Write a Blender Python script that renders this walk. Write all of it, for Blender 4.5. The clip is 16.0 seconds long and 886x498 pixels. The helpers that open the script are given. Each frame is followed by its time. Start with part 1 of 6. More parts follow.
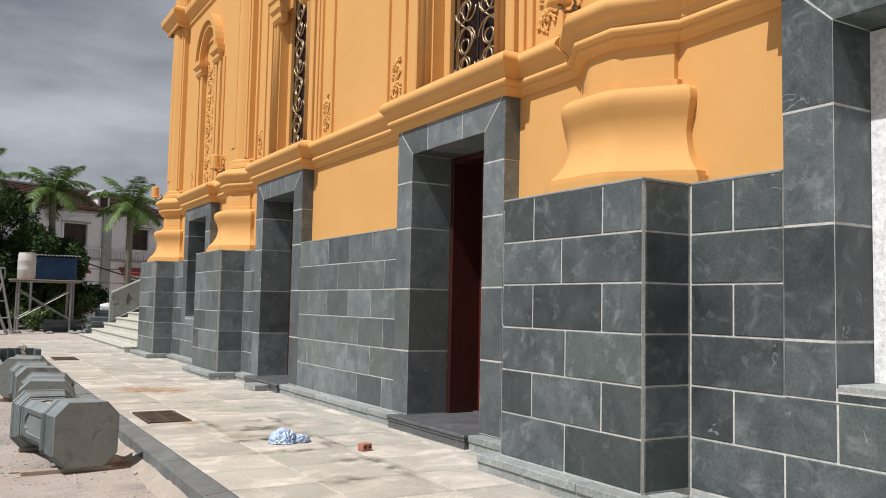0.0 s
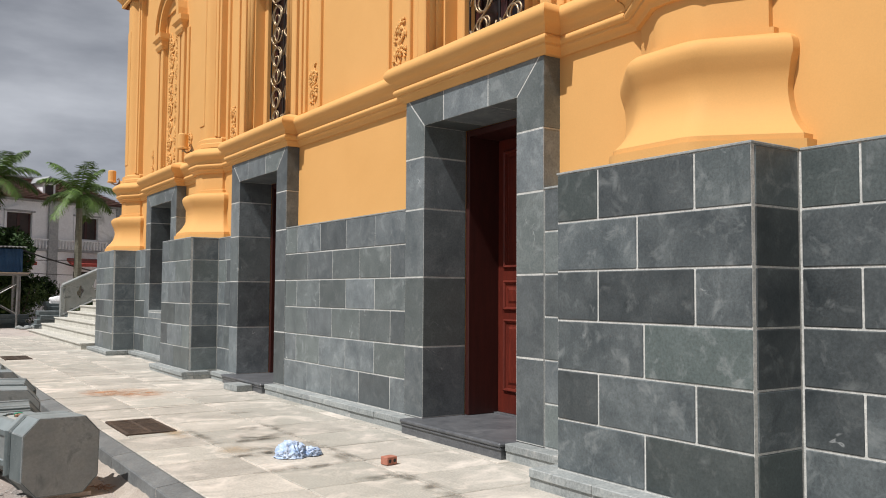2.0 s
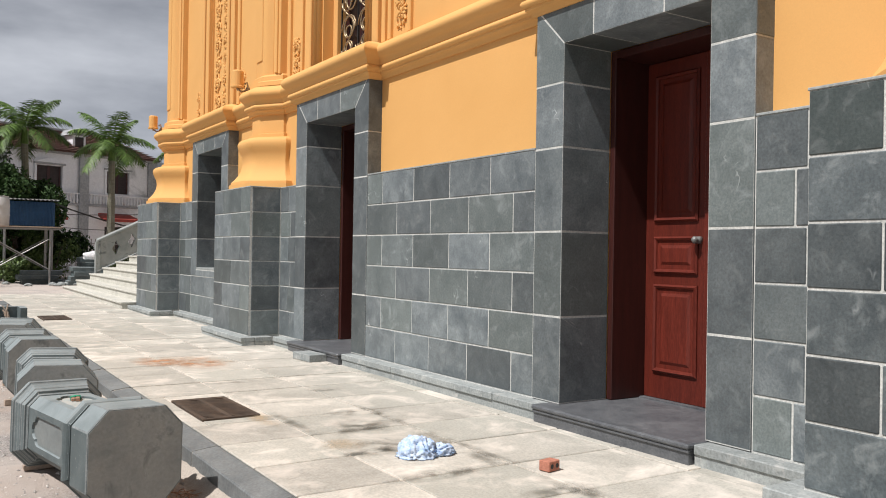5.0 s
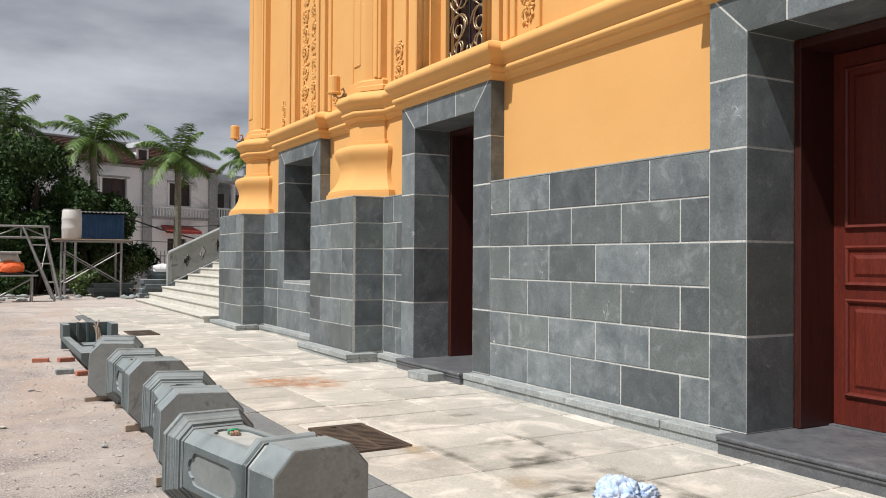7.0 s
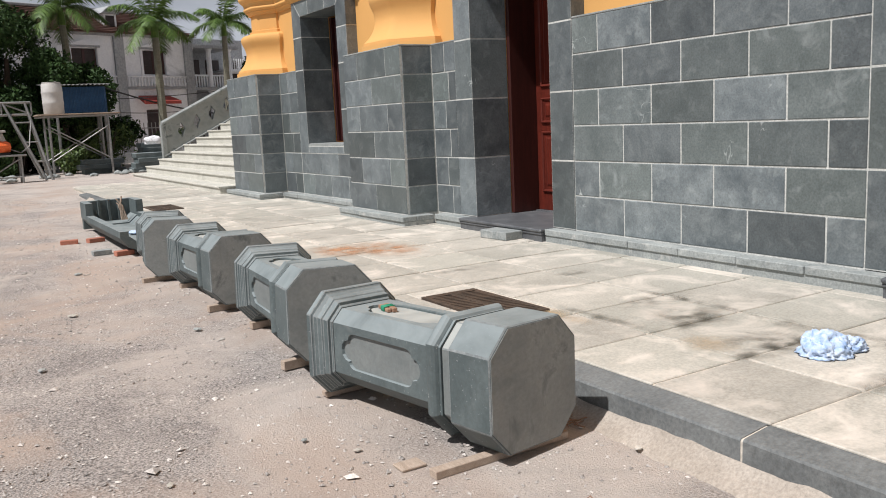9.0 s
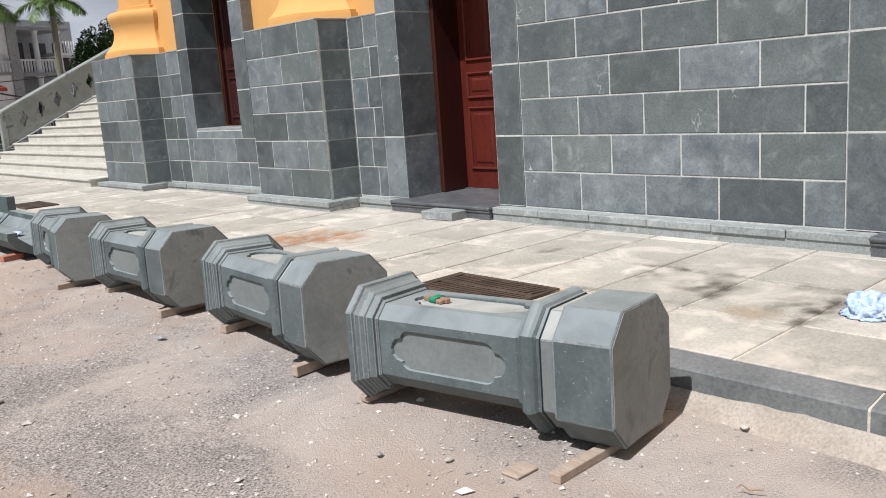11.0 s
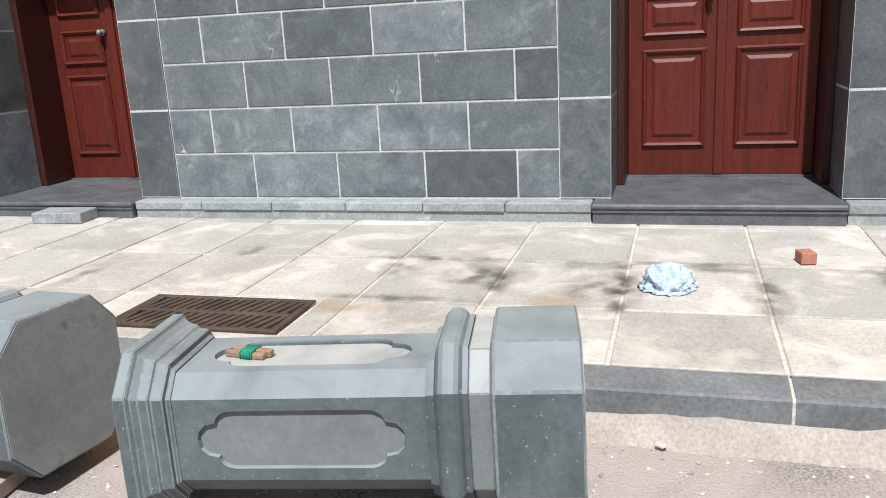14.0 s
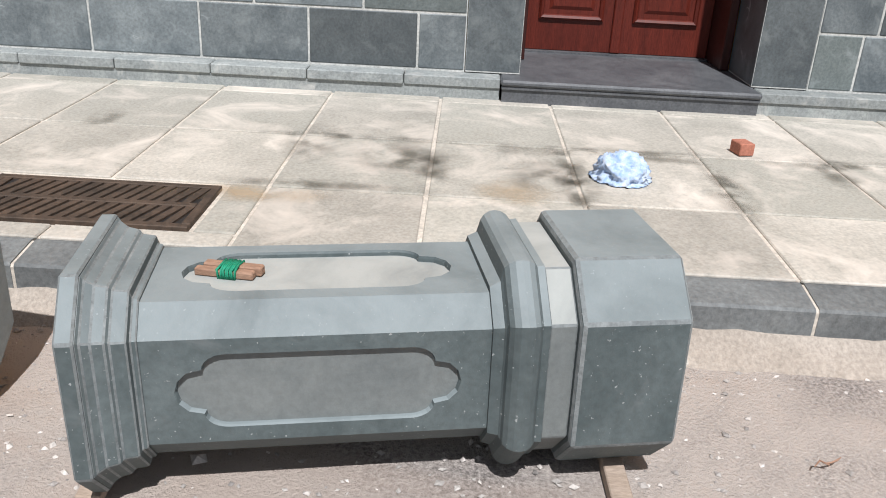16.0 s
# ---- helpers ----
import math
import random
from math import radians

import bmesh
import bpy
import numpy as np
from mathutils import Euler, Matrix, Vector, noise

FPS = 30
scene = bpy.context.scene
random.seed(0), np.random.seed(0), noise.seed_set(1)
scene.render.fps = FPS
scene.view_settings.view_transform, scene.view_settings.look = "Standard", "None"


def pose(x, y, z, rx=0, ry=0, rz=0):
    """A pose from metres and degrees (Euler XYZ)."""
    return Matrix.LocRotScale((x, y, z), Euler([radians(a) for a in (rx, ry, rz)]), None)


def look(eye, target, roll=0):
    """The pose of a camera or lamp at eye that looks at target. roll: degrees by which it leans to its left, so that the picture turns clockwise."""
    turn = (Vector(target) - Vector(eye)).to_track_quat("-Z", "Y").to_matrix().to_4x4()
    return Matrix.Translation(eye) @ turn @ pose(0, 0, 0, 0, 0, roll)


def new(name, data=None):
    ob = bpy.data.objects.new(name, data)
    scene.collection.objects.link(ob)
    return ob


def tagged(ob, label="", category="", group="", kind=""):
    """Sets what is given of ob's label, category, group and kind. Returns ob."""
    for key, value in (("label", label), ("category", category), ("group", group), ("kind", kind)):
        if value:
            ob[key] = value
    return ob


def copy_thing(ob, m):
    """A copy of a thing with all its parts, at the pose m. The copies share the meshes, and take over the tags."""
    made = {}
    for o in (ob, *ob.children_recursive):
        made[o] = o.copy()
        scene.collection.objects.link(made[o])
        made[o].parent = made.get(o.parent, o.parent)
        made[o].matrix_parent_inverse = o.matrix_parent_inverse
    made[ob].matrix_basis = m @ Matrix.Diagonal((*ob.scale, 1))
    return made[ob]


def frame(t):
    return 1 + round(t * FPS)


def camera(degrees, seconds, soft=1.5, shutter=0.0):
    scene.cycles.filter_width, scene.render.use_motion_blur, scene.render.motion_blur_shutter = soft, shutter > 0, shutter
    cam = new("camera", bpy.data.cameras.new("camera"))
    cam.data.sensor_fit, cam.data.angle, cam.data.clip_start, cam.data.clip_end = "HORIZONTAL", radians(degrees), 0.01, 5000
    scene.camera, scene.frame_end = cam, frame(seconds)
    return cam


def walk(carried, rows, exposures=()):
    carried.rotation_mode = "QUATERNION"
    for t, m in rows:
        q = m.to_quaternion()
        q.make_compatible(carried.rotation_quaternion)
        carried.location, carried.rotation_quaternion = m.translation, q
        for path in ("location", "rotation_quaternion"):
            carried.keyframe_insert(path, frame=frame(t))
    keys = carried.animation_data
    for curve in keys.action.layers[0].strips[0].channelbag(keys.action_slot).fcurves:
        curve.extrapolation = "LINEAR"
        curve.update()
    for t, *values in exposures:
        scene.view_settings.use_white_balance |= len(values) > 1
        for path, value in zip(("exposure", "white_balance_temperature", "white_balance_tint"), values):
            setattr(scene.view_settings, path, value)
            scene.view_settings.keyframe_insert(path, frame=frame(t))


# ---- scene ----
cam = camera(56.1, 16.0, 1.0)
METRES, EYE, TILT, LEAN, TURN = 9.1, 1.5, 0.0, 0.0, -30.5
ROWS = [
    (0.0, 0.0, 0.0, 0.0, -0.08, 3.93, -1.22),
    (0.5, -0.0189, 0.0287, 0.0029, -0.03, 4.34, -2.02),
    (1.0, -0.041, 0.0567, 0.0022, -1.5, 4.28, -1.65),
    (1.5, -0.0581, 0.0807, 0.0016, -3.15, 3.22, -0.7),
    (2.0, -0.0709, 0.111, 0.0026, -3.41, 3.07, -0.38),
    (2.5, -0.0847, 0.1394, 0.0008, -4.39, 2.86, -0.69),
    (3.0, -0.1017, 0.1701, 0.0026, -5.13, 2.47, -0.4),
    (3.5, -0.1149, 0.2002, 0.0013, -3.17, 2.21, -0.22),
    (4.0, -0.1282, 0.2255, -0.0011, -0.28, 0.9, -0.82),
    (6.5, -0.2326, 0.3244, 0.0054, -4.92, 0.92, -0.28),
    (7.0, -0.2623, 0.3496, 0.0036, 1.06, 0.78, -0.38),
    (7.5, -0.2898, 0.3658, 0.0035, 5.7, 0.09, -0.86),
    (8.0, -0.3208, 0.3811, 0.0016, 4.16, -3.76, 0.22),
    (8.5, -0.3449, 0.3969, -0.0029, 1.74, -7.42, 1.24),
    (11.0, -0.4882, 0.4742, -0.0012, -12.2, -10.86, 4.01),
    (11.5, -0.5125, 0.4814, -0.0004, -16.92, -11.87, 3.41),
    (12.0, -0.5249, 0.5106, -0.0035, -23.32, -13.16, 2.04),
    (12.5, -0.5332, 0.5425, -0.0048, -28.92, -14.03, 1.7),
    (13.0, -0.5453, 0.5756, -0.0014, -34.74, -14.33, 2.09),
    (13.5, -0.548, 0.6088, -0.0041, -39.36, -14.34, 3.08),
    (14.0, -0.5477, 0.6403, -0.0022, -43.88, -14.65, 3.02),
    (14.5, -0.5522, 0.6718, -0.0035, -49.8, -15.48, 1.29),
    (15.0, -0.5526, 0.6972, -0.0074, -53.76, -17.28, -0.63),
    (15.5, -0.5474, 0.7242, -0.0109, -56.23, -20.52, -1.55),
    (16.0, -0.5492, 0.7421, -0.0138, -57.6, -23.6, -2.73),
]
BETWEEN = [
    (4.2, look((0.042, 2.488, 1.468), (1.055, 4.213, 1.472), 0.9)),
    (6.3, look((-0.258, 3.553, 1.558), (0.930, 5.162, 1.597), 0.8)),
    (8.7, look((-0.938, 4.848, 1.476), (0.038, 6.570, 1.191), -1.9)),
    (10.8, look((-1.566, 5.905, 1.489), (-0.276, 7.389, 1.123), -4.0)),
]
path_rows = [(t, pose(0, 0, EYE, TILT, LEAN, TURN) @ pose(METRES * x, METRES * y, METRES * z, 90 + pitch, roll, yaw)) for t, x, y, z, yaw, pitch, roll in ROWS]
EXPOSURES = [(0.0, -0.06, 6500, 10), (2.0, -0.02, 6500, 10), (3.0, 0.0, 6500, 10), (4.0, 0.08, 6500, 10), (7.0, 0.12, 6500, 10), (8.5, 0.02, 6450, 10),
             (11.0, 0.09, 6280, 10), (12.0, 0.2, 6150, 10), (13.0, 0.25, 6110, 10), (15.0, 0.18, 6160, 10), (16.0, 0.05, 6220, 10)]
walk(cam, sorted(path_rows + BETWEEN, key=lambda r: r[0]), EXPOSURES)
# ---- light ----
SUN = Vector((-1.0, -0.15, 1.57)).normalized()
world = bpy.data.worlds.new("world")
scene.world = world
world.use_nodes = True
wn, wl = world.node_tree.nodes, world.node_tree.links
wbg = wn["Background"]
wsky = wn.new("ShaderNodeTexSky")
wsky.sky_type, wsky.sun_disc = "NISHITA", False
wsky.sun_elevation = math.asin(SUN.z)
wsky.sun_rotation = math.atan2(SUN.x, SUN.y)
wsky.dust_density = 3.0
wtc = wn.new("ShaderNodeTexCoord")
wmap = wn.new("ShaderNodeMapping")
wmap.inputs["Scale"].default_value = (1.0, 1.0, 3.2)
wl.new(wtc.outputs["Generated"], wmap.inputs["Vector"])
wno = wn.new("ShaderNodeTexNoise")
wno.inputs["Scale"].default_value = 2.6
wno.inputs["Detail"].default_value = 7
wno.inputs["Roughness"].default_value = 0.52
wl.new(wmap.outputs["Vector"], wno.inputs["Vector"])
wramp = wn.new("ShaderNodeValToRGB")
wramp.color_ramp.elements[0].position = 0.36
wramp.color_ramp.elements[0].color = (2.9, 3.1, 3.65, 1)
wramp.color_ramp.elements[1].position = 0.66
wramp.color_ramp.elements[1].color = (8.1, 8.4, 9.1, 1)
wl.new(wno.outputs["Fac"], wramp.inputs["Fac"])
wmix = wn.new("ShaderNodeMixRGB")
wmix.inputs["Fac"].default_value = 0.9
wl.new(wsky.outputs["Color"], wmix.inputs["Color1"])
wl.new(wramp.outputs["Color"], wmix.inputs["Color2"])
wsep = wn.new("ShaderNodeSeparateXYZ")
wl.new(wtc.outputs["Generated"], wsep.inputs[0])
wgr = wn.new("ShaderNodeMapRange")
for key, v in (("From Min", 0.0), ("From Max", 0.45), ("To Min", 1.7), ("To Max", 0.9)):
    wgr.inputs[key].default_value = v
wl.new(wsep.outputs["Z"], wgr.inputs["Value"])
wmul = wn.new("ShaderNodeMixRGB")
wmul.blend_type, wmul.inputs["Fac"].default_value = "MULTIPLY", 1.0
wl.new(wmix.outputs["Color"], wmul.inputs["Color1"])
wl.new(wgr.outputs["Result"], wmul.inputs["Color2"])
wl.new(wmul.outputs["Color"], wbg.inputs["Color"])
wbg.inputs["Strength"].default_value = 0.054
sun = new("sun", bpy.data.lights.new("sun", "SUN"))
sun.data.energy, sun.data.angle, sun.data.color = 4.9, radians(0.6), (1.0, 0.968, 0.945)
sun.matrix_world = look((-20, -4, 31), (0, 0, 0))
sun.rotation_mode = "QUATERNION"
sun.rotation_quaternion = (-SUN).to_track_quat("-Z", "Y")


# ---- materials ----
def material(name, a, b, scale=3.0, fine=40.0, rough=0.7, bump=0.2, metal=0.0, rand=0.0, spots=None,
             spot_scale=1.5, spot_from=0.58, spot_to=0.72, veins=None, vein_scale=1.2, vein_width=0.012,
             stretch=(1, 1, 1), spec=0.4, island=False, sharp=(0.25, 0.75), fine_amount=0.35, bump_dist=0.004, lit_dust=None, tint=None, specks=None, drift=None, patch=None):
    m = bpy.data.materials.new(name)
    m.use_nodes = True
    n, l = m.node_tree.nodes, m.node_tree.links
    bs = n["Principled BSDF"]
    bs.inputs["Metallic"].default_value = metal
    bs.inputs["Specular IOR Level"].default_value = spec
    geo = n.new("ShaderNodeNewGeometry")
    info = n.new("ShaderNodeObjectInfo")
    pick = geo.outputs["Random Per Island"] if island else info.outputs["Random"]
    mp = n.new("ShaderNodeMapping")
    mp.inputs["Scale"].default_value = stretch
    l.new(geo.outputs["Position"], mp.inputs["Vector"])
    vec = mp.outputs["Vector"]
    if rand:
        sh = n.new("ShaderNodeVectorMath")
        sh.operation = "SCALE"
        sh.inputs[0].default_value = (37.0, 17.0, 53.0)
        l.new(pick, sh.inputs["Scale"])
        ad = n.new("ShaderNodeVectorMath")
        l.new(vec, ad.inputs[0])
        l.new(sh.outputs["Vector"], ad.inputs[1])
        vec = ad.outputs["Vector"]

    def noise_node(sc, detail=5, r=0.6, dist=0.0):
        t = n.new("ShaderNodeTexNoise")
        t.inputs["Scale"].default_value = sc
        t.inputs["Detail"].default_value = detail
        t.inputs["Roughness"].default_value = r
        t.inputs["Distortion"].default_value = dist
        l.new(vec, t.inputs["Vector"])
        return t.outputs["Fac"]

    def remap(src, f0, f1, t0=0.0, t1=1.0):
        q = n.new("ShaderNodeMapRange")
        for key, v in (("From Min", f0), ("From Max", f1), ("To Min", t0), ("To Max", t1)):
            q.inputs[key].default_value = v
        l.new(src, q.inputs["Value"])
        return q.outputs["Result"]

    def mix(fac, c1, c2, kind="MIX"):
        q = n.new("ShaderNodeMixRGB")
        q.blend_type = kind
        for sock, v in ((q.inputs["Fac"], fac), (q.inputs["Color1"], c1), (q.inputs["Color2"], c2)):
            if isinstance(v, (int, float)):
                sock.default_value = v
            elif isinstance(v, tuple):
                sock.default_value = (*v, 1)
            else:
                l.new(v, sock)
        return q.outputs["Color"]

    big = noise_node(scale, 6, 0.62, 0.4)
    small = noise_node(fine, 4, 0.7)
    col = mix(remap(big, 0.3, 0.7), a, b)
    if tint:
        fr = n.new("ShaderNodeMath")
        fr.operation = "MULTIPLY"
        fr.inputs[1].default_value = 7.31
        l.new(pick, fr.inputs[0])
        fc = n.new("ShaderNodeMath")
        fc.operation = "FRACT"
        l.new(fr.outputs[0], fc.inputs[0])
        col = mix(remap(fc.outputs[0], 0.5, 0.95, 0.0, 0.55), col, tint)
    shade = remap(small, *sharp, 1 - fine_amount, 1 + fine_amount)
    col = mix(1.0, col, shade, "MULTIPLY")
    if spots:
        field = noise_node(spot_scale, 5, 0.65, 0.6)
        if drift:
            sx = n.new("ShaderNodeSeparateXYZ")
            l.new(geo.outputs["Position"], sx.inputs[0])
            su = n.new("ShaderNodeMath")
            l.new(field, su.inputs[0])
            l.new(remap(sx.outputs["X"], *drift, -0.15, 0.14), su.inputs[1])
            field = su.outputs[0]
        col = mix(remap(field, spot_from, spot_to), col, spots)
    if patch:
        col = mix(remap(noise_node(0.55, 6, 0.62, 0.8), 0.48, 0.62, 0.0, 0.8), col, patch)
    if veins:
        v = noise_node(vein_scale, 3, 0.5, 1.5)
        d = n.new("ShaderNodeMath")
        d.operation = "SUBTRACT"
        d.inputs[1].default_value = 0.5
        l.new(v, d.inputs[0])
        ab = n.new("ShaderNodeMath")
        ab.operation = "ABSOLUTE"
        l.new(d.outputs[0], ab.inputs[0])
        line = remap(ab.outputs[0], 0.0, vein_width, 0.55, 0.0)
        gate = remap(noise_node(2.3, 3), 0.63, 0.70)
        pr = n.new("ShaderNodeMath")
        pr.operation = "MULTIPLY"
        l.new(line, pr.inputs[0])
        l.new(gate, pr.inputs[1])
        col = mix(pr.outputs[0], col, veins)
    if rand:
        col = mix(1.0, col, remap(pick, 0, 1, 1 - rand, 1 + rand), "MULTIPLY")
    if specks:
        col = mix(remap(noise_node(95, 2, 0.5), 0.70, 0.74, 0.0, 0.7), col, specks)
    # paler where the normal points up: settled dust plus sunlight put into the colour
    if lit_dust:
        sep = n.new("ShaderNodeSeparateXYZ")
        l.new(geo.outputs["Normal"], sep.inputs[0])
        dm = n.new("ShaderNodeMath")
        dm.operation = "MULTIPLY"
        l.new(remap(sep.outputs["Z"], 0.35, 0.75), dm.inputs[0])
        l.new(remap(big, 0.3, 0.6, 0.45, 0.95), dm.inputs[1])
        col = mix(dm.outputs[0], col, lit_dust)
    l.new(col, bs.inputs["Base Color"])
    l.new(remap(small, 0.2, 0.8, max(0.05, rough - 0.12), min(1, rough + 0.12)), bs.inputs["Roughness"])
    if bump:
        bp = n.new("ShaderNodeBump")
        bp.inputs["Strength"].default_value = bump
        bp.inputs["Distance"].default_value = bump_dist
        l.new(small, bp.inputs["Height"])
        l.new(bp.outputs["Normal"], bs.inputs["Normal"])
    return m


SLATE = material("slate", (0.079, 0.094, 0.102), (0.169, 0.191, 0.197), 3.6, 60, 0.46, 0.25, rand=0.38, spots=(0.25, 0.275, 0.275),
                 spot_scale=6.5, spot_from=0.54, spot_to=0.84, veins=(0.66, 0.69, 0.68), vein_scale=1.9, vein_width=0.007, fine_amount=0.32, spec=0.5, tint=(0.110, 0.130, 0.120))
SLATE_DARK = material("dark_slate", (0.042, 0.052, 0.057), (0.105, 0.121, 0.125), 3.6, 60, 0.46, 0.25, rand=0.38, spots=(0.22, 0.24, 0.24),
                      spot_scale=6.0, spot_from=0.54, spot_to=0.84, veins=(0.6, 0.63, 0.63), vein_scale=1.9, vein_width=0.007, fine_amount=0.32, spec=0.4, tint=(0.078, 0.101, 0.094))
GROUT = material("grout", (0.42, 0.43, 0.41), (0.58, 0.58, 0.55), 6, 60, 0.9, 0.4)
PLINTH = material("plinth_stone", (0.22, 0.24, 0.24), (0.34, 0.36, 0.35), 4, 50, 0.75, 0.35, rand=0.12, spots=(0.45, 0.45, 0.43), spot_scale=6)
STEP = material("dark_step_stone", (0.075, 0.08, 0.088), (0.14, 0.145, 0.152), 5, 60, 0.45, 0.2, spots=(0.2, 0.2, 0.2), spot_scale=5, spot_from=0.62, spot_to=0.85)
YELLOW = material("yellow_paint", (0.645, 0.352, 0.118), (0.69, 0.385, 0.136), 0.7, 90, 0.72, 0.12, fine_amount=0.04, spec=0.25)
WOOD = material("red_brown_wood", (0.082, 0.014, 0.009), (0.135, 0.022, 0.013), 3, 30, 0.46, 0.08, stretch=(6, 6, 0.6), spec=0.3, rand=0.1, fine_amount=0.45)
DARKWOOD = material("dark_red_wood", (0.032, 0.008, 0.008), (0.05, 0.012, 0.011), 3, 30, 0.4, 0.08, stretch=(6, 6, 0.6))
# darker copy of the door wood; the reveal's shade is put into its colour
SHADEDWOOD = material("shaded_red_wood", (0.034, 0.010, 0.008), (0.058, 0.015, 0.012), 3, 30, 0.42, 0.08, stretch=(6, 6, 0.6), fine_amount=0.3)
SLAB = material("paving_stone", (0.345, 0.328, 0.287), (0.495, 0.466, 0.412), 2.2, 60, 0.85, 0.3, rand=0.12, spots=(0.63, 0.578, 0.512),
                spot_scale=2.3, spot_from=0.5, spot_to=0.68, sharp=(0.34, 0.66), fine_amount=0.17, tint=(0.37, 0.365, 0.32))
JOINT = material("pale_mortar", (0.49, 0.445, 0.385), (0.63, 0.58, 0.51), 5, 60, 0.9, 0.3, spots=(0.32, 0.29, 0.25), spot_scale=0.9)
KERB = material("kerb_stone", (0.115, 0.124, 0.127), (0.19, 0.20, 0.198), 3, 50, 0.7, 0.3, rand=0.14, spots=(0.36, 0.35, 0.33), spot_scale=3.5, spot_from=0.64, spot_to=0.74)
GRAVEL = material("dusty_ground", (0.265, 0.241, 0.227), (0.37, 0.335, 0.31), 1.8, 85, 0.95, 0.9, spots=(0.475, 0.422, 0.382), spot_scale=0.9,
                  spot_from=0.42, spot_to=0.64, fine_amount=0.72, sharp=(0.36, 0.64), bump_dist=0.013, drift=(-1.2, 1.5), patch=(0.42, 0.335, 0.28))
DIRT = material("dried_mud", (0.33, 0.285, 0.24), (0.44, 0.388, 0.335), 3.5, 70, 0.95, 0.6, spots=(0.25, 0.215, 0.175), spot_scale=5.0, spot_from=0.6, spot_to=0.75, fine_amount=0.3, bump_dist=0.008)
PEBBLE = material("pebbles", (0.30, 0.28, 0.265), (0.60, 0.56, 0.52), 8, 60, 0.9, 0.3, rand=0.4, island=True)
# tops and chamfers get a paler colour, part dust, part painted sunlight
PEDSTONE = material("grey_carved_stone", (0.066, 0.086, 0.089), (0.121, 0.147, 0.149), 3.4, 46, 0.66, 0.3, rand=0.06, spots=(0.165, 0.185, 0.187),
                    spot_scale=3.0, fine_amount=0.2, lit_dust=(0.245, 0.282, 0.29), specks=(0.42, 0.44, 0.44))
PEDPALE = material("pale_carved_stone", (0.145, 0.162, 0.162), (0.21, 0.228, 0.222), 4, 50, 0.75, 0.25, fine_amount=0.15, lit_dust=(0.41, 0.425, 0.405))
PEDCUT = material("sawn_stone", (0.20, 0.22, 0.218), (0.30, 0.315, 0.305), 4, 50, 0.7, 0.25, spots=(0.10, 0.115, 0.12), spot_scale=4, fine_amount=0.15)
PEDEDGE = material("worn_pale_edge", (0.15, 0.17, 0.175), (0.25, 0.27, 0.27), 5, 60, 0.75, 0.2)
IRON = material("rusty_iron", (0.06, 0.047, 0.038), (0.13, 0.092, 0.068), 6, 60, 0.7, 0.4, metal=0.4)
BRONZE = material("painted_bronze_iron", (0.30, 0.22, 0.13), (0.42, 0.33, 0.22), 6, 40, 0.42, 0.1, metal=0.7)
# near-black iron; also paints the shaded depth of grate slots and brick holes
BLACK = material("dark_iron_and_hole_shade", (0.015, 0.014, 0.015), (0.03, 0.028, 0.028), 6, 40, 0.5, 0.1)
TIMBER = material("raw_timber", (0.34, 0.265, 0.205), (0.46, 0.37, 0.30), 4, 50, 0.8, 0.3, stretch=(8, 1, 8))
BROWNSTICK = material("brown_stick", (0.25, 0.145, 0.095), (0.37, 0.23, 0.16), 9, 60, 0.8, 0.3, stretch=(4, 1, 4))
BRICK = material("red_brick", (0.34, 0.13, 0.085), (0.45, 0.19, 0.13), 9, 70, 0.9, 0.4)
CLOTH = material("blue_white_cloth", (0.23, 0.37, 0.62), (0.66, 0.73, 0.83), 26, 70, 0.9, 0.2, fine_amount=0.12)
TAPE = material("green_cord", (0.01, 0.20, 0.11), (0.02, 0.30, 0.17), 30, 120, 0.6, 0.5)
STEEL = material("grey_steel", (0.21, 0.21, 0.205), (0.31, 0.305, 0.295), 5, 50, 0.5, 0.15, metal=0.5, spots=(0.25, 0.18, 0.13), spot_scale=4)
PLASTIC = material("white_plastic", (0.47, 0.45, 0.43), (0.58, 0.565, 0.54), 4, 40, 0.5, 0.1, fine_amount=0.06)
BLUE = material("blue_sheet", (0.024, 0.068, 0.15), (0.04, 0.105, 0.215), 3, 40, 0.6, 0.15)
ORANGE = material("orange_paint", (0.75, 0.12, 0.03), (0.85, 0.18, 0.05), 5, 50, 0.5, 0.1)
GREYTAN = material("dusty_motor_grey", (0.3, 0.29, 0.27), (0.42, 0.41, 0.39), 5, 50, 0.7, 0.1)
STUCCO = material("grey_white_stucco", (0.70, 0.71, 0.74), (0.80, 0.81, 0.83), 0.8, 12, 0.9, 0.1, spots=(0.42, 0.43, 0.44), spot_scale=0.6, fine_amount=0.1)
STUCCOGREY = material("grey_stucco", (0.27, 0.28, 0.29), (0.36, 0.37, 0.38), 1, 12, 0.9, 0.2)
ROOF = material("red_brown_roof_tile", (0.10, 0.05, 0.038), (0.17, 0.082, 0.062), 2, 14, 0.9, 0.3, rand=0.25, island=True, spots=(0.10, 0.085, 0.075), spot_scale=0.8)
SHUTTER = material("dark_shutter", (0.025, 0.018, 0.018), (0.05, 0.035, 0.033), 3, 20, 0.6, 0.1)
REDSHEET = material("red_awning", (0.28, 0.045, 0.036), (0.37, 0.065, 0.05), 3, 20, 0.7, 0.1)
BARK = material("palm_bark", (0.14, 0.135, 0.10), (0.22, 0.21, 0.165), 6, 30, 0.9, 0.4, stretch=(1, 1, 4))
DARKBARK = material("tree_bark", (0.07, 0.055, 0.04), (0.13, 0.10, 0.08), 6, 30, 0.9, 0.4)
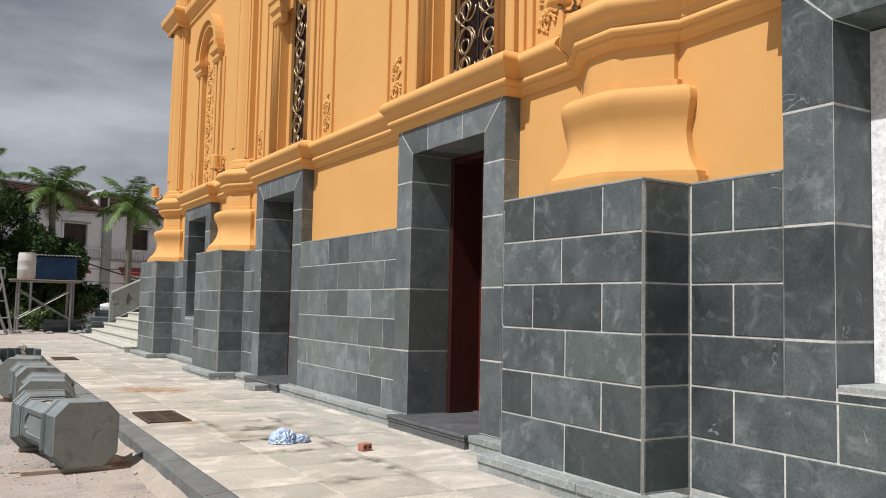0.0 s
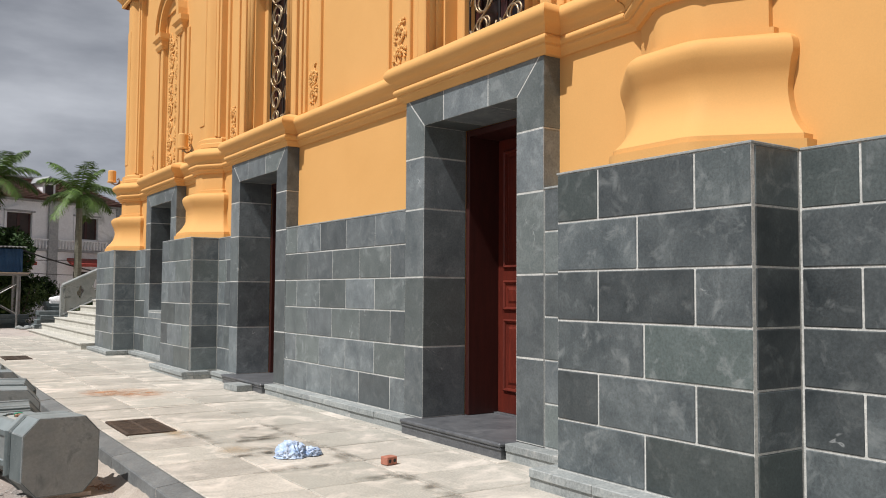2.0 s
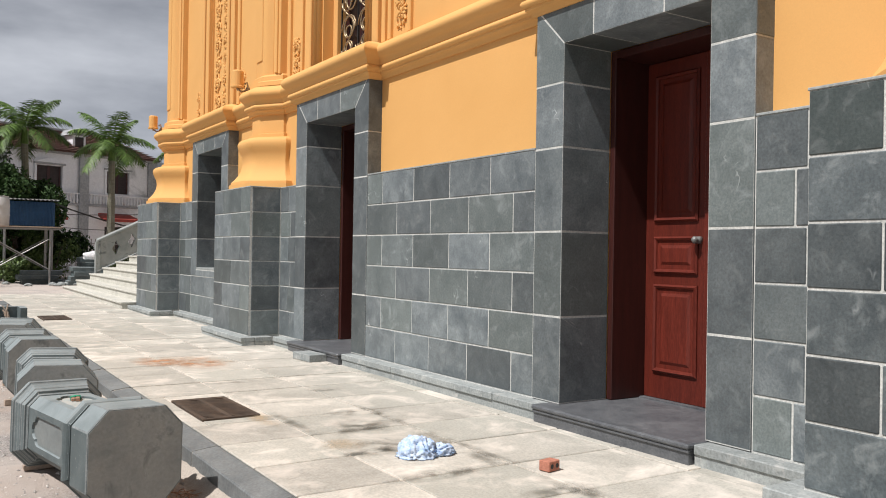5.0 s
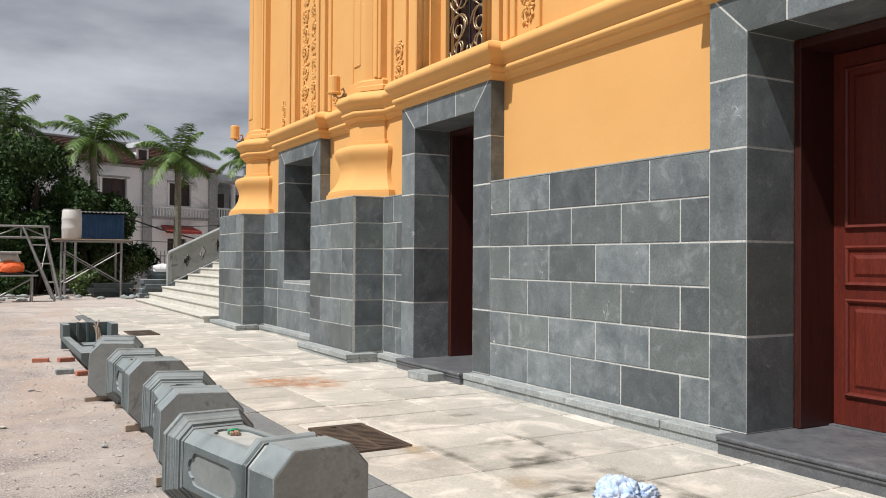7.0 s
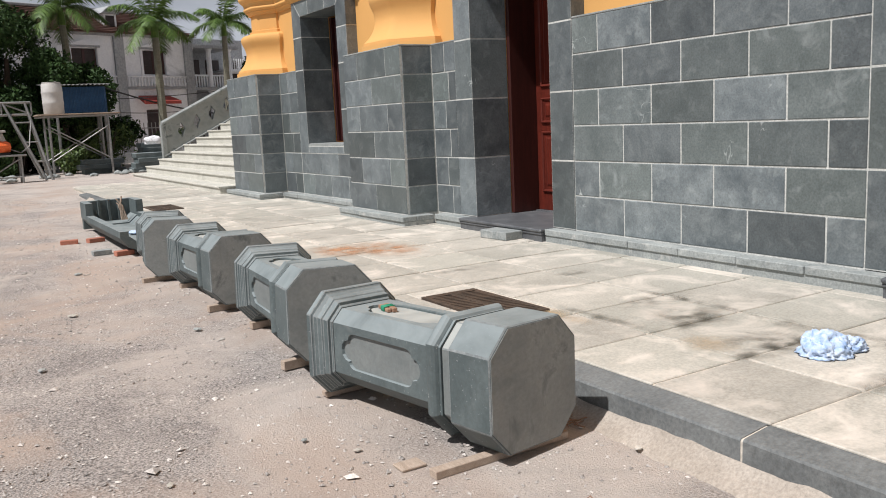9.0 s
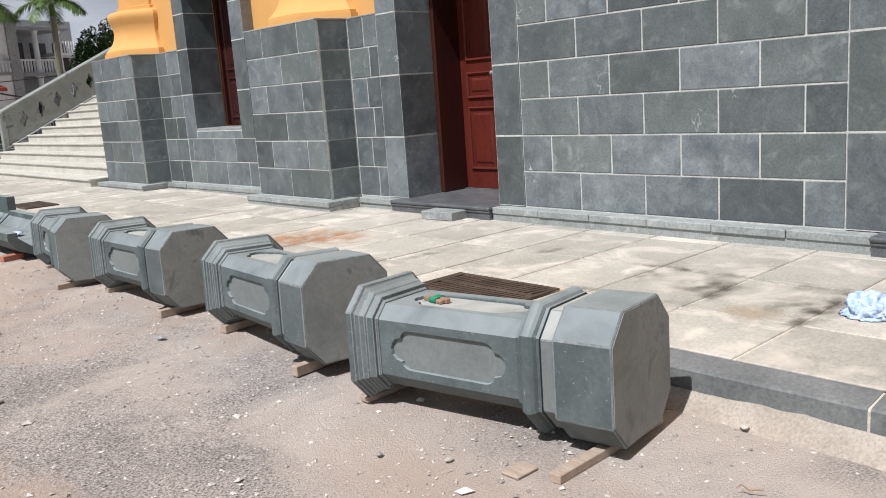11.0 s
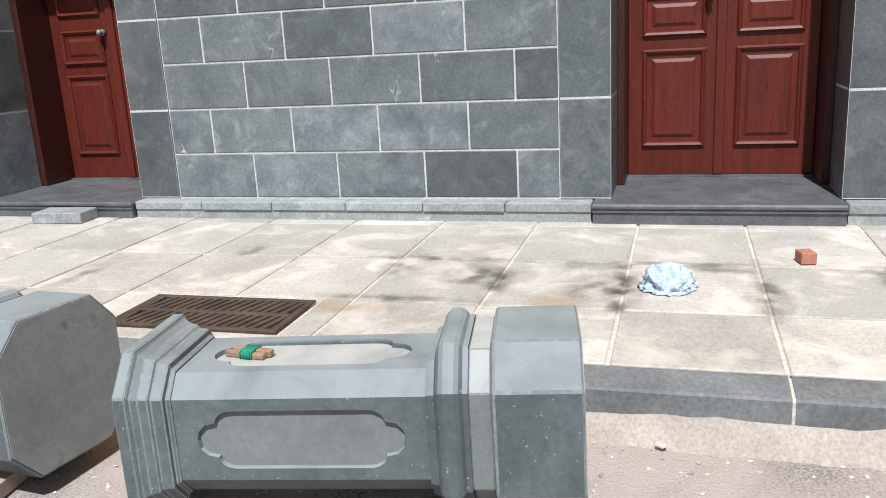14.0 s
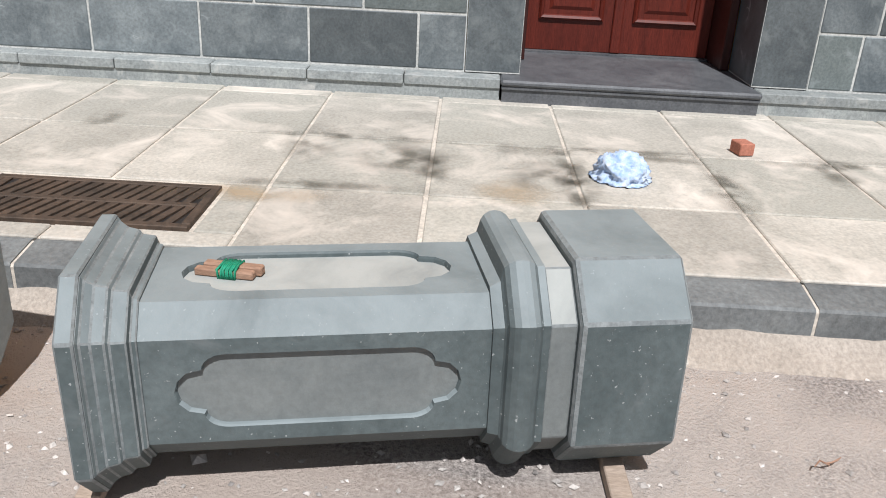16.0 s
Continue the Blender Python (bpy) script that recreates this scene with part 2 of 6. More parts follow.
FROND = material("palm_frond", (0.042, 0.095, 0.02), (0.13, 0.205, 0.04), 0.9, 8, 0.55, 0.1, rand=0.35, island=True)
LEAF = material("dark_leaves", (0.019, 0.042, 0.013), (0.046, 0.086, 0.026), 0.8, 6, 0.6, 0.1, rand=0.45, island=True, spec=0.15)
BUSHLEAF = material("bush_leaves", (0.045, 0.085, 0.02), (0.11, 0.16, 0.045), 1.2, 6, 0.6, 0.1, rand=0.4, island=True)
STAIRSTONE = material("pale_stair_stone", (0.44, 0.43, 0.38), (0.58, 0.565, 0.51), 2, 40, 0.75, 0.2, rand=0.06)
SHEET = material("white_sheet", (0.75, 0.76, 0.78), (0.85, 0.85, 0.86), 4, 30, 0.7, 0.2)
GLASSDARK = material("dark_window_interior", (0.010, 0.006, 0.006), (0.022, 0.010, 0.009), 3, 20, 0.35, 0.05)


# ---- mesh helpers ----
def link(name, bm, mat, parent=None, label="", smooth=False):
    me = bpy.data.meshes.new(name)
    bmesh.ops.recalc_face_normals(bm, faces=bm.faces)
    if smooth:
        for f in bm.faces:
            f.smooth = True
    bm.to_mesh(me)
    bm.free()
    if smooth == "angle":
        me.set_sharp_from_angle(angle=radians(32))
    me.materials.append(mat)
    ob = new(name, me)
    if parent:
        ob.parent = parent
    if label:
        ob["label"] = label
    return ob


def part(name, bm, mat, parent, label="", smooth=False):
    return link(name, bm, mat, parent, label, smooth)


def thing(name, m, label, category, group="", kind=""):
    ob = new(name)
    ob.empty_display_size = 0.1
    ob.matrix_world = m
    return tagged(ob, label, category, group, kind)


def box(bm, x0, x1, y0, y1, z0, z1, b=0.0):
    r = bmesh.ops.create_cube(bm, size=1.0, matrix=Matrix.LocRotScale(((x0 + x1) / 2, (y0 + y1) / 2, (z0 + z1) / 2), None, (abs(x1 - x0), abs(y1 - y0), abs(z1 - z0))))
    if b:
        es = list({e for v in r["verts"] for e in v.link_edges})
        bmesh.ops.bevel(bm, geom=es, offset=b, segments=1, affect="EDGES", profile=0.5)
    return bm


def boxed(x0, x1, y0, y1, z0, z1, b=0.0):
    return box(bmesh.new(), x0, x1, y0, y1, z0, z1, b)


def tube(bm, pts, r, seg=8, cap=True):
    """A tube of radius r (or a list of radii) along points."""
    pts = [Vector(p) for p in pts]
    rs = r if isinstance(r, (list, tuple)) else [r] * len(pts)
    rings, up = [], None
    for i, p in enumerate(pts):
        d = (pts[min(i + 1, len(pts) - 1)] - pts[max(i - 1, 0)]).normalized()
        if up is None:
            up = d.orthogonal().normalized()
        up = (up - d * up.dot(d)).normalized()
        w = d.cross(up)
        rings.append([bm.verts.new(p + (up * math.cos(k * 2 * math.pi / seg) + w * math.sin(k * 2 * math.pi / seg)) * rs[i]) for k in range(seg)])
    for a, b in zip(rings, rings[1:]):
        for k in range(seg):
            bm.faces.new((a[k], a[(k + 1) % seg], b[(k + 1) % seg], b[k]))
    if cap:
        bm.faces.new(rings[0][::-1])
        bm.faces.new(rings[-1])
    return bm


def loft(bm, rings, closed=True, caps=True):
    """Faces between rings of points."""
    vr = [[bm.verts.new(p) for p in ring] for ring in rings]
    for a, b in zip(vr, vr[1:]):
        for k in range(len(a) if closed else len(a) - 1):
            j = (k + 1) % len(a)
            bm.faces.new((a[k], a[j], b[j], b[k]))
    if caps and closed:
        bm.faces.new(vr[0][::-1])
        bm.faces.new(vr[-1])
    return bm


def sweep(path, profile, side=-1):
    """A moulding along a path in plan. profile: (out, z); side -1 keeps 'out' to the left of the path's way."""
    bm, rings, n = bmesh.new(), [], len(path)
    for i, p in enumerate(path):
        a = Vector(path[max(i - 1, 0)]) if i else None
        c = Vector(path[i + 1]) if i < n - 1 else None
        p = Vector(p)
        ns = []
        for q, r in ((a, p), (p, c)):
            if q is not None and r is not None:
                d = (r - q).normalized()
                ns.append(Vector((-d.y, d.x)))
        nn = ns[0] if len(ns) == 1 else (ns[0] + ns[1]) / (1 + ns[0].dot(ns[1]))
        rings.append([(p.x + nn.x * o, p.y + nn.y * o, z) for o, z in profile])
    loft(bm, rings, closed=False)
    return bm


def pierced(x0, x1, y0, y1, z0, z1, holes):
    """A wall from x0 (front) to x1 with rectangular openings (y0, y1, z0, z1) right through it."""
    ys = sorted({y0, y1, *[v for h in holes for v in h[:2] if y0 < v < y1]})
    zs = sorted({z0, z1, *[v for h in holes for v in h[2:] if z0 < v < z1]})
    bm, vs = bmesh.new(), {}

    def vert(x, y, z):
        if (x, y, z) not in vs:
            vs[(x, y, z)] = bm.verts.new((x, y, z))
        return vs[(x, y, z)]

    def solid(i, j):
        if not (0 <= i < len(ys) - 1 and 0 <= j < len(zs) - 1):
            return False
        cy, cz = (ys[i] + ys[i + 1]) / 2, (zs[j] + zs[j + 1]) / 2
        return not any(h[0] < cy < h[1] and h[2] < cz < h[3] for h in holes)

    for i in range(len(ys) - 1):
        for j in range(len(zs) - 1):
            if not solid(i, j):
                continue
            a, b, c, d = ys[i], ys[i + 1], zs[j], zs[j + 1]
            for x in (x0, x1):
                bm.faces.new([vert(x, a, c), vert(x, b, c), vert(x, b, d), vert(x, a, d)])
            for ii, jj, q in ((i - 1, j, ((a, c), (a, d))), (i + 1, j, ((b, c), (b, d))), (i, j - 1, ((a, c), (b, c))), (i, j + 1, ((a, d), (b, d)))):
                if not solid(ii, jj):
                    (ya, za), (yb, zb) = q
                    bm.faces.new([vert(x0, ya, za), vert(x1, ya, za), vert(x1, yb, zb), vert(x0, yb, zb)])
    return bm


STONES = {}


def stone(name, parent, mat, x0, x1, y0, y1, z0, z1, b=0.006):
    """One block, tile or slab as an object of its own; alike ones share their mesh."""
    key = (mat.name, round(x1 - x0, 3), round(y1 - y0, 3), round(z1 - z0, 3), b)
    if key not in STONES:
        hx, hy, hz = key[1] / 2, key[2] / 2, key[3] / 2
        bm = boxed(-hx, hx, -hy, hy, -hz, hz, min(b, hx * 0.6, hy * 0.6, hz * 0.6))
        me = bpy.data.meshes.new(name)
        bm.to_mesh(me)
        bm.free()
        me.materials.append(mat)
        STONES[key] = me
    ob = new(name, STONES[key])
    ob.parent = parent
    ob.matrix_parent_inverse = parent.matrix_basis.inverted()
    ob.location = ((x0 + x1) / 2, (y0 + y1) / 2, (z0 + z1) / 2)
    return ob


# ---- plan ----
FX, YX, PX = 4.30, 4.47, 3.86          # stone facing, yellow wall, pilaster front
COURSES = [0.325, 0.667, 1.006, 1.345, 1.682, 2.02, 2.36]
PILASTERS = [(4.0, 5.58), (13.97, 15.55), (19.15, 20.75)]
DOORS = [(6.57, 8.0), (11.69, 13.09)]
WINDOWS = [(1.55, 2.92), (16.66, 18.03)]
END = 20.9


def pave_z(y):
    return 0.185 + 0.0045 * max(0.0, y - 10)


def ground_z(y):
    s = min(1.0, max(0.0, (y - 15) / 14))
    return 0.28 * s * s * (3 - 2 * s)


# ground, one sheet to the horizon, finer near the walk
def build_ground():
    xs = [-1500, -300, -80, -30, -15, -8] + [-6 + 0.5 * i for i in range(30)] + [12, 20, 40, 90, 300, 1500]
    ys = [-1500, -300, -60, -20, -8] + [-5 + 0.5 * i for i in range(80)] + [40, 50, 70, 120, 400, 1800]
    bm = bmesh.new()
    rows = []
    for y in ys:
        row = []
        for x in xs:
            z = ground_z(y)
            if -9 < x < 1.6 and -6 < y < 30:
                z += 0.018 * noise.noise((x * 0.9, y * 0.9, 0)) - 0.004
            if x > 1.75 and -10 < y < 27:
                z -= 0.12
            row.append(bm.verts.new((x, y, z)))
        rows.append(row)
    for a, b in zip(rows, rows[1:]):
        for i in range(len(xs) - 1):
            bm.faces.new((a[i], a[i + 1], b[i + 1], b[i]))
    return tagged(link("ground", bm, GRAVEL, smooth=True), "dusty grey-pink gravelly ground of a building site", "ground", kind="structure")


build_ground()

# yellow upper wall with its openings
holes = [(a - 0.015, b + 0.015, 0.0, 3.18) for a, b in DOORS] + [(a - 0.015, b + 0.015, 1.1, 3.215) for a, b in WINDOWS]
for a, b in DOORS:
    c = (a + b) / 2
    holes.append((c - 0.62, c + 0.62, 3.86, 8.2))
holes.append((16.845, 17.845, 3.9, 7.0))
wall_west = tagged(link("wall_west", pierced(YX, 5.35, -6.0, END - 0.35, 0.0, 11.0, holes), YELLOW),
                   "smooth yellow-ochre painted church wall", "wall", kind="structure")
tagged(link("wall_north", boxed(5.351, 22, END - 0.75, END - 0.35, 0, 11.0), YELLOW), "yellow-ochre painted end wall of the church", "wall", kind="structure")
tagged(link("wall_back", boxed(21.6, 22, -6.0, END - 0.76, 0, 11.0), YELLOW), "yellow-ochre far side wall", "wall", kind="structure")
tagged(link("wall_south", boxed(5.351, 21.59, -6.0, -5.6, 0, 11.0), YELLOW), "yellow-ochre end wall", "wall", kind="structure")
tagged(link("roof_slab", boxed(4.2, 22.2, -6.2, END, 11.004, 11.3), YELLOW), "plain flat roof slab of the church", "roof", kind="structure")
tagged(link("floor_inside", boxed(5.36, 21.5, -5.5, END - 0.8, 0.1, 0.3), STEP), "dark stone floor inside the church", "floor", kind="structure")


# stone facing: mortar bed and blocks
face_holes = [(a - 0.345, b + 0.345, 0.0, 3.6) for a, b in DOORS] + [(a - 0.35, b + 0.35, 1.005, 3.6) for a, b in WINDOWS]
facing = tagged(link("stone_facing", pierced(FX + 0.006, YX - 0.002, -6.0, END - 0.36, 0.15, COURSES[-1] - 0.004, face_holes), GROUT),
                "grey-green slate block facing with pale mortar joints", "wall", kind="structure")
G = 0.0058


def course_row(parent, x, y0, y1, cuts, z0, z1, depth=0.03):
    ends = [y0, *sorted(c for c in cuts if y0 + 0.03 < c < y1 - 0.03), y1]
    for a, b in zip(ends, ends[1:]):
        j = random.uniform(-0.0012, 0.0012)
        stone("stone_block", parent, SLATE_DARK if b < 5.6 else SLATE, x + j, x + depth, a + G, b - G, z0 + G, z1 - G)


EVEN, ODD = [10.667, 9.986, 9.313, 8.64], [10.99, 10.321, 9.643, 8.977]
for k in range(6):
    z0, z1 = COURSES[k], COURSES[k + 1]
    main = EVEN if k % 2 == 0 else ODD
    course_row(facing, FX, 8.345, 11.345, main, z0, z1)
    course_row(facing, FX, 5.585, 6.225, [5.87 if k % 2 else 5.95 + 0.5 * (k == 2)], z0, z1)
    course_row(facing, FX, 13.435, 13.965, [13.68 if k % 2 else 13.6], z0, z1)
    course_row(facing, FX, (2.3, 2.92)[k] if k < 2 else 3.265, 3.995, [3.64] if k % 2 else [3.265], z0, z1)
    course_row(facing, FX, 15.555, 16.305, [15.9 if k % 2 else 16.0], z0, z1)
    course_row(facing, FX, 18.385, 19.145, [18.8 if k % 2 else 18.7], z0, z1)
    for a, b in WINDOWS:
        if k < 2 and b < 6:
            course_row(facing, FX, 1.195, 2.3 if k == 0 else 2.92, [2.2, 1.6], z0, z1)
        elif k < 2:
            course_row(facing, FX, a - 0.345, b + 0.345, [a - 0.1 + 0.34 * (k % 2), a + 0.55 + 0.34 * (k % 2), a + 1.22 + 0.34 * (k % 2)], z0, z1)
    course_row(facing, FX, -5.9, 1.195, [-5.2 + 0.667 * i + 0.33 * (k % 2) for i in range(10)], z0, z1)

for y0, y1 in ((-5.9, 1.195), (3.268, 3.994), (5.586, 6.222), (8.348, 11.342), (13.438, 13.964), (15.556, 16.302), (18.388, 19.144)):
    stone("top_strip", facing, PLINTH, FX - 0.002, YX - 0.003, y0, y1, COURSES[-1] - 0.003, COURSES[-1] + 0.014, 0.003)


def build_pilaster(y0, y1):
    core = tagged(link("pilaster", boxed(PX + 0.006, FX + 0.02, y0 + 0.006, y1 - 0.006, 0.15, COURSES[-1] - 0.003), GROUT),
                  "projecting pilaster clad in grey-green slate blocks", "pilaster", "slate pilasters", "structure")
    for k in range(6):
        z0, z1 = COURSES[k], COURSES[k + 1]
        cuts = [y0 + 0.39, y1 - 0.40] if k % 2 else [y0 + 0.80]
        if k % 2 == 0:
            cuts = [y0 + 0.80 + random.uniform(-0.04, 0.04)]
        course_row(core, PX, y0 + 0.001, y1 - 0.001, cuts, z0, z1)
        for yy in (y0, y1):
            a, b = (yy, yy + 0.03) if yy == y0 else (yy - 0.03, yy)
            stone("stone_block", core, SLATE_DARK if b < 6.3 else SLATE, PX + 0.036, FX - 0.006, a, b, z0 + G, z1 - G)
    # pale slate strip on top
    stone("top_strip", core, PLINTH, PX - 0.002, FX, y0 - 0.002, y1 + 0.002, COURSES[-1] - 0.002, COURSES[-1] + 0.014, 0.003)


for y0, y1 in PILASTERS:
    build_pilaster(y0, y1)


# stone frames of doors and windows, as deep as their reveals
def frame_stone(parent, mat, pts_yz, x0, x1):
    bm = bmesh.new()
    loft(bm, [[(x0, y, z) for y, z in pts_yz], [(x1, y, z) for y, z in pts_yz]])
    bmesh.ops.bevel(bm, geom=[e for e in bm.edges], offset=0.005, segments=1, affect="EDGES")
    return part("frame_stone", bm, mat, parent)


def build_surround(name, label, a, b, z0, zi, joints, deep, mat=SLATE, lift=0.12):
    w, zt = 0.345, zi + 0.335
    th = thing(name, Matrix.Identity(4), label, "stone frame", "slate frames", "structure")
    part("mortar_bed", pierced(FX - 0.0012, FX + deep - 0.004, a - w + 0.006, b + w - 0.006, z0, zt - 0.006, [(a - 0.0018, b + 0.0018, z0 - 1 if z0 < 0.6 else z0 + lift + 0.02, zi + 0.0018)]), GROUT, th)
    zs = [z0, *joints]
    for q0, q1 in zip(zs, zs[1:]):
        stone("frame_stone", th, mat, FX - 0.003, FX + deep, a - w + 0.003, a, q0 + 0.004, q1 - 0.004)
        stone("frame_stone", th, mat, FX - 0.003, FX + deep, b, b + w - 0.003, q0 + 0.004, q1 - 0.004)
    zj, g = joints[-1] + 0.004, 0.003
    frame_stone(th, mat, [(a - w, zj), (a, zj), (a, zi - g), (a - w, zt - g * 2)], FX - 0.003, FX + deep)
    frame_stone(th, mat, [(b, zj), (b + w, zj), (b + w, zt - g * 2), (b, zi - g)], FX - 0.003, FX + deep)
    c1, c2 = a + 0.40, b - 0.33
    frame_stone(th, mat, [(a - w + g * 2, zt), (a + g, zi), (c1 - g, zi), (c1 - g, zt)], FX - 0.003, FX + deep)
    frame_stone(th, mat, [(c1 + g, zi), (c2 - g, zi), (c2 - g, zt), (c1 + g, zt)], FX - 0.003, FX + deep)
    frame_stone(th, mat, [(c2 + g, zi), (b - g, zi), (b + w - g * 2, zt), (c2 + g, zt)], FX - 0.003, FX + deep)
    if z0 > 0.6:
        stone("sill_stone", th, PLINTH, FX - 0.002, FX + deep, a + 0.004, b - 0.004, z0 + lift, z0 + lift + 0.04)
        stone("frame_stone", th, mat, FX - 0.003, FX + deep, a + 0.004, b - 0.004, z0 + 0.004, z0 + lift - 0.004)
    return th


for a, b in DOORS:
    build_surround("door_surround", "dark slate stone door surround with mitred lintel", a, b, 0.325, 3.165, [1.006, 1.682, 2.35, 2.86], 0.5)
for a, b in WINDOWS:
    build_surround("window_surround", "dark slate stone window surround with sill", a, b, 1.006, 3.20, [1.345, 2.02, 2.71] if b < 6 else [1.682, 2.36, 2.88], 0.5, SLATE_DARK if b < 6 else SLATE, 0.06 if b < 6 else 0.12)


# ---- doors ----
def panel_bm(x, y0, y1, z0, z1):
    """A moulded panel standing out of a leaf's face at x, towards -x."""
    rings = []
    for inset, dx in ((0.0, 0.0), (0.0, -0.012), (0.014, -0.026), (0.03, -0.018), (0.036, -0.004), (0.07, -0.004), (0.095, -0.016)):
        rings.append([(x + dx, y0 + inset, z0 + inset), (x + dx, y1 - inset, z0 + inset), (x + dx, y1 - inset, z1 - inset), (x + dx, y0 + inset, z1 - inset)])
    return loft(bmesh.new(), rings)


def build_door(i, a, b):
    x = 5.17
    door = thing("door_%d" % i, Matrix.Identity(4), "closed double-leaf red-brown panelled wooden door", "door", "church doors", "structure")
    # linings take the wood with the recess shade in its colour
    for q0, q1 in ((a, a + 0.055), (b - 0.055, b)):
        part("door_frame", boxed(FX + 0.502, x + 0.06, q0, q1, 0.325, 3.163, 0.004), SHADEDWOOD, door)
    part("door_head", boxed(FX + 0.502, x + 0.06, a + 0.056, b - 0.056, 3.10, 3.163, 0.004), SHADEDWOOD, door)
    c = (a + b) / 2
    for y0, y1 in ((a + 0.058, c - 0.003), (c + 0.003, b - 0.058)):
        leaf = part("door_leaf", boxed(x, x + 0.05, y0, y1, 0.335, 3.095, 0.004), WOOD, door)
        for z0, z1 in ((0.55, 1.27), (1.36, 1.66), (1.78, 2.98)):
            part("door_panel", panel_bm(x, y0 + 0.10, y1 - 0.10, z0, z1), WOOD, leaf)
    part("cover_strip", boxed(x - 0.022, x + 0.01, c - 0.035, c + 0.035, 0.337, 3.093, 0.007), WOOD, door)
    knob = bmesh.new()
    tube(knob, [(x - 0.0, c + 0.09, 1.63), (x - 0.035, c + 0.09, 1.63), (x - 0.04, c + 0.09, 1.63), (x - 0.065, c + 0.09, 1.63), (x - 0.085, c + 0.09, 1.63)], [0.03, 0.028, 0.014, 0.03, 0.016], 12)
    part("door_handle", knob, STEEL, door, "brushed steel door knob", True)
    part("threshold", boxed(x - 0.05, x + 0.1, a + 0.056, b - 0.056, 0.322, 0.334), STEP, door)


for i, (a, b) in enumerate(DOORS):
    build_door(i + 1, a, b)


def build_doorstep(a, b):
    st = thing("door_step", Matrix.Identity(4), "dark polished slate door step with rounded nosing", "step", "door steps", "structure")
    part("tread", boxed(FX - 0.19, 5.3, a - 0.02, b + 0.12, 0.285, 0.322, 0.012), STEP, st)
    part("riser", boxed(FX - 0.165, FX + 0.2, a - 0.01, b + 0.11, 0.15, 0.284), STEP, st)
    part("nosing", boxed(FX - 0.178, FX - 0.15, a - 0.015, b + 0.115, 0.262, 0.284, 0.004), STEP, st)


for a, b in DOORS:
    build_doorstep(a, b)


def build_low_window(i, a, b):
    w = thing("window_%d" % i, Matrix.Identity(4), "tall window with dark red wooden shutters in a slate frame", "window", kind="structure")
    x = FX + 0.56
    if i == 1:
        part("window_board", boxed(FX + 0.35, FX + 0.37, a + 0.003, b - 0.003, 1.108, 3.19), SHEET, w, "white board closing the opening")
    for q0, q1 in ((a + 0.0, a + 0.07), (b - 0.07, b)):
        part("window_frame", boxed(x - 0.05, x + 0.05, q0 + 0.002, q1 - 0.002, 1.18, 3.19, 0.004), DARKWOOD, w)
    c = (a + b) / 2
    for y0, y1 in ((a + 0.072, c - 0.003), (c + 0.003, b - 0.072)):
        leaf = part("shutter", boxed(x, x + 0.04, y0, y1, 1.19, 3.18, 0.004), DARKWOOD, w)
        for z0, z1 in ((1.28, 1.9), (2.0, 3.08)):
            part("panel", panel_bm(x, y0 + 0.08, y1 - 0.08, z0, z1), DARKWOOD, leaf)


for i, (a, b) in enumerate(WINDOWS):
    build_low_window(i + 1, a, b)


# ---- plinth course along the foot of the wall ----
def build_plinth():
    th = thing("plinth", Matrix.Identity(4), "pale grey stone plinth course along the wall's foot", "plinth", kind="structure")
    runs = [(FX, -5.9, 3.86), (PX, 3.86, 5.72), (FX, 5.72, 6.55), (FX, 8.12, 11.67), (FX, 13.21, 13.83), (PX, 13.83, 15.69), (FX, 15.69, 19.01), (PX, 19.01, 20.9)]
    for x, y0, y1 in runs:
        n = max(1, round((y1 - y0) / 0.62))
        for i in range(n):
            a, b = y0 + (y1 - y0) * i / n, y0 + (y1 - y0) * (i + 1) / n
            o = random.uniform(-0.004, 0.004)
            stone("plinth_stone", th, PLINTH, x - 0.14 + o, x + 0.05, a + 0.003, b - 0.003, 0.255, 0.318)
        part("plinth_base", boxed(x - 0.125, x + 0.04, y0 + 0.004, y1 - 0.004, 0.12, 0.254), PLINTH, th)
    for y0, y1 in PILASTERS:
        for a, b in ((y0 - 0.14, y0 + 0.02), (y1 - 0.02, y1 + 0.14)):
            stone("plinth_stone", th, PLINTH, PX + 0.055, FX - 0.146, a, b, 0.255, 0.318)
            part("plinth_base", boxed(PX + 0.045, FX - 0.13, a + 0.012, b - 0.012, 0.12, 0.254), PLINTH, th)


build_plinth()

# ---- mouldings and the yellow upper front ----
BAYS = [(1.19, 3.28), (6.21, 8.36), (11.33, 13.45), (16.30, 18.39)]
CORN = [(-0.02, 3.445), (0.026, 3.447), (0.030, 3.452), (0.034, 3.468), (0.046, 3.486), (0.066, 3.497), (0.072, 3.500), (0.073, 3.520), (0.084, 3.524)]
CORN += [(0.086 + 0.018 * math.sin(math.pi * k / 6), 3.526 + 0.064 * k / 6) for k in range(7)]
CORN += [(0.094, 3.594), (0.096, 3.606), (0.102, 3.634), (0.120, 3.656), (0.134, 3.664)]
CORN += [(0.128 + 0.050 * math.sin(math.pi * (0.06 + 0.88 * k / 10)), 3.668 + 0.142 * k / 10) for k in range(11)]
CORN += [(0.118, 3.822), (0.07, 3.842), (-0.02, 3.875)]
path = [(YX, -6.0)]
spans = [[(YX, a), (FX + 0.01, a), (FX + 0.01, b), (YX, b)] for a, b in BAYS]
for y0, y1 in PILASTERS:
    c = (y0 + y1) / 2
    spans.append([(YX, c - 0.53), (4.43, c - 0.53), (4.20, c - 0.185), (4.20, c + 0.185), (4.43, c + 0.53), (YX, c + 0.53)])
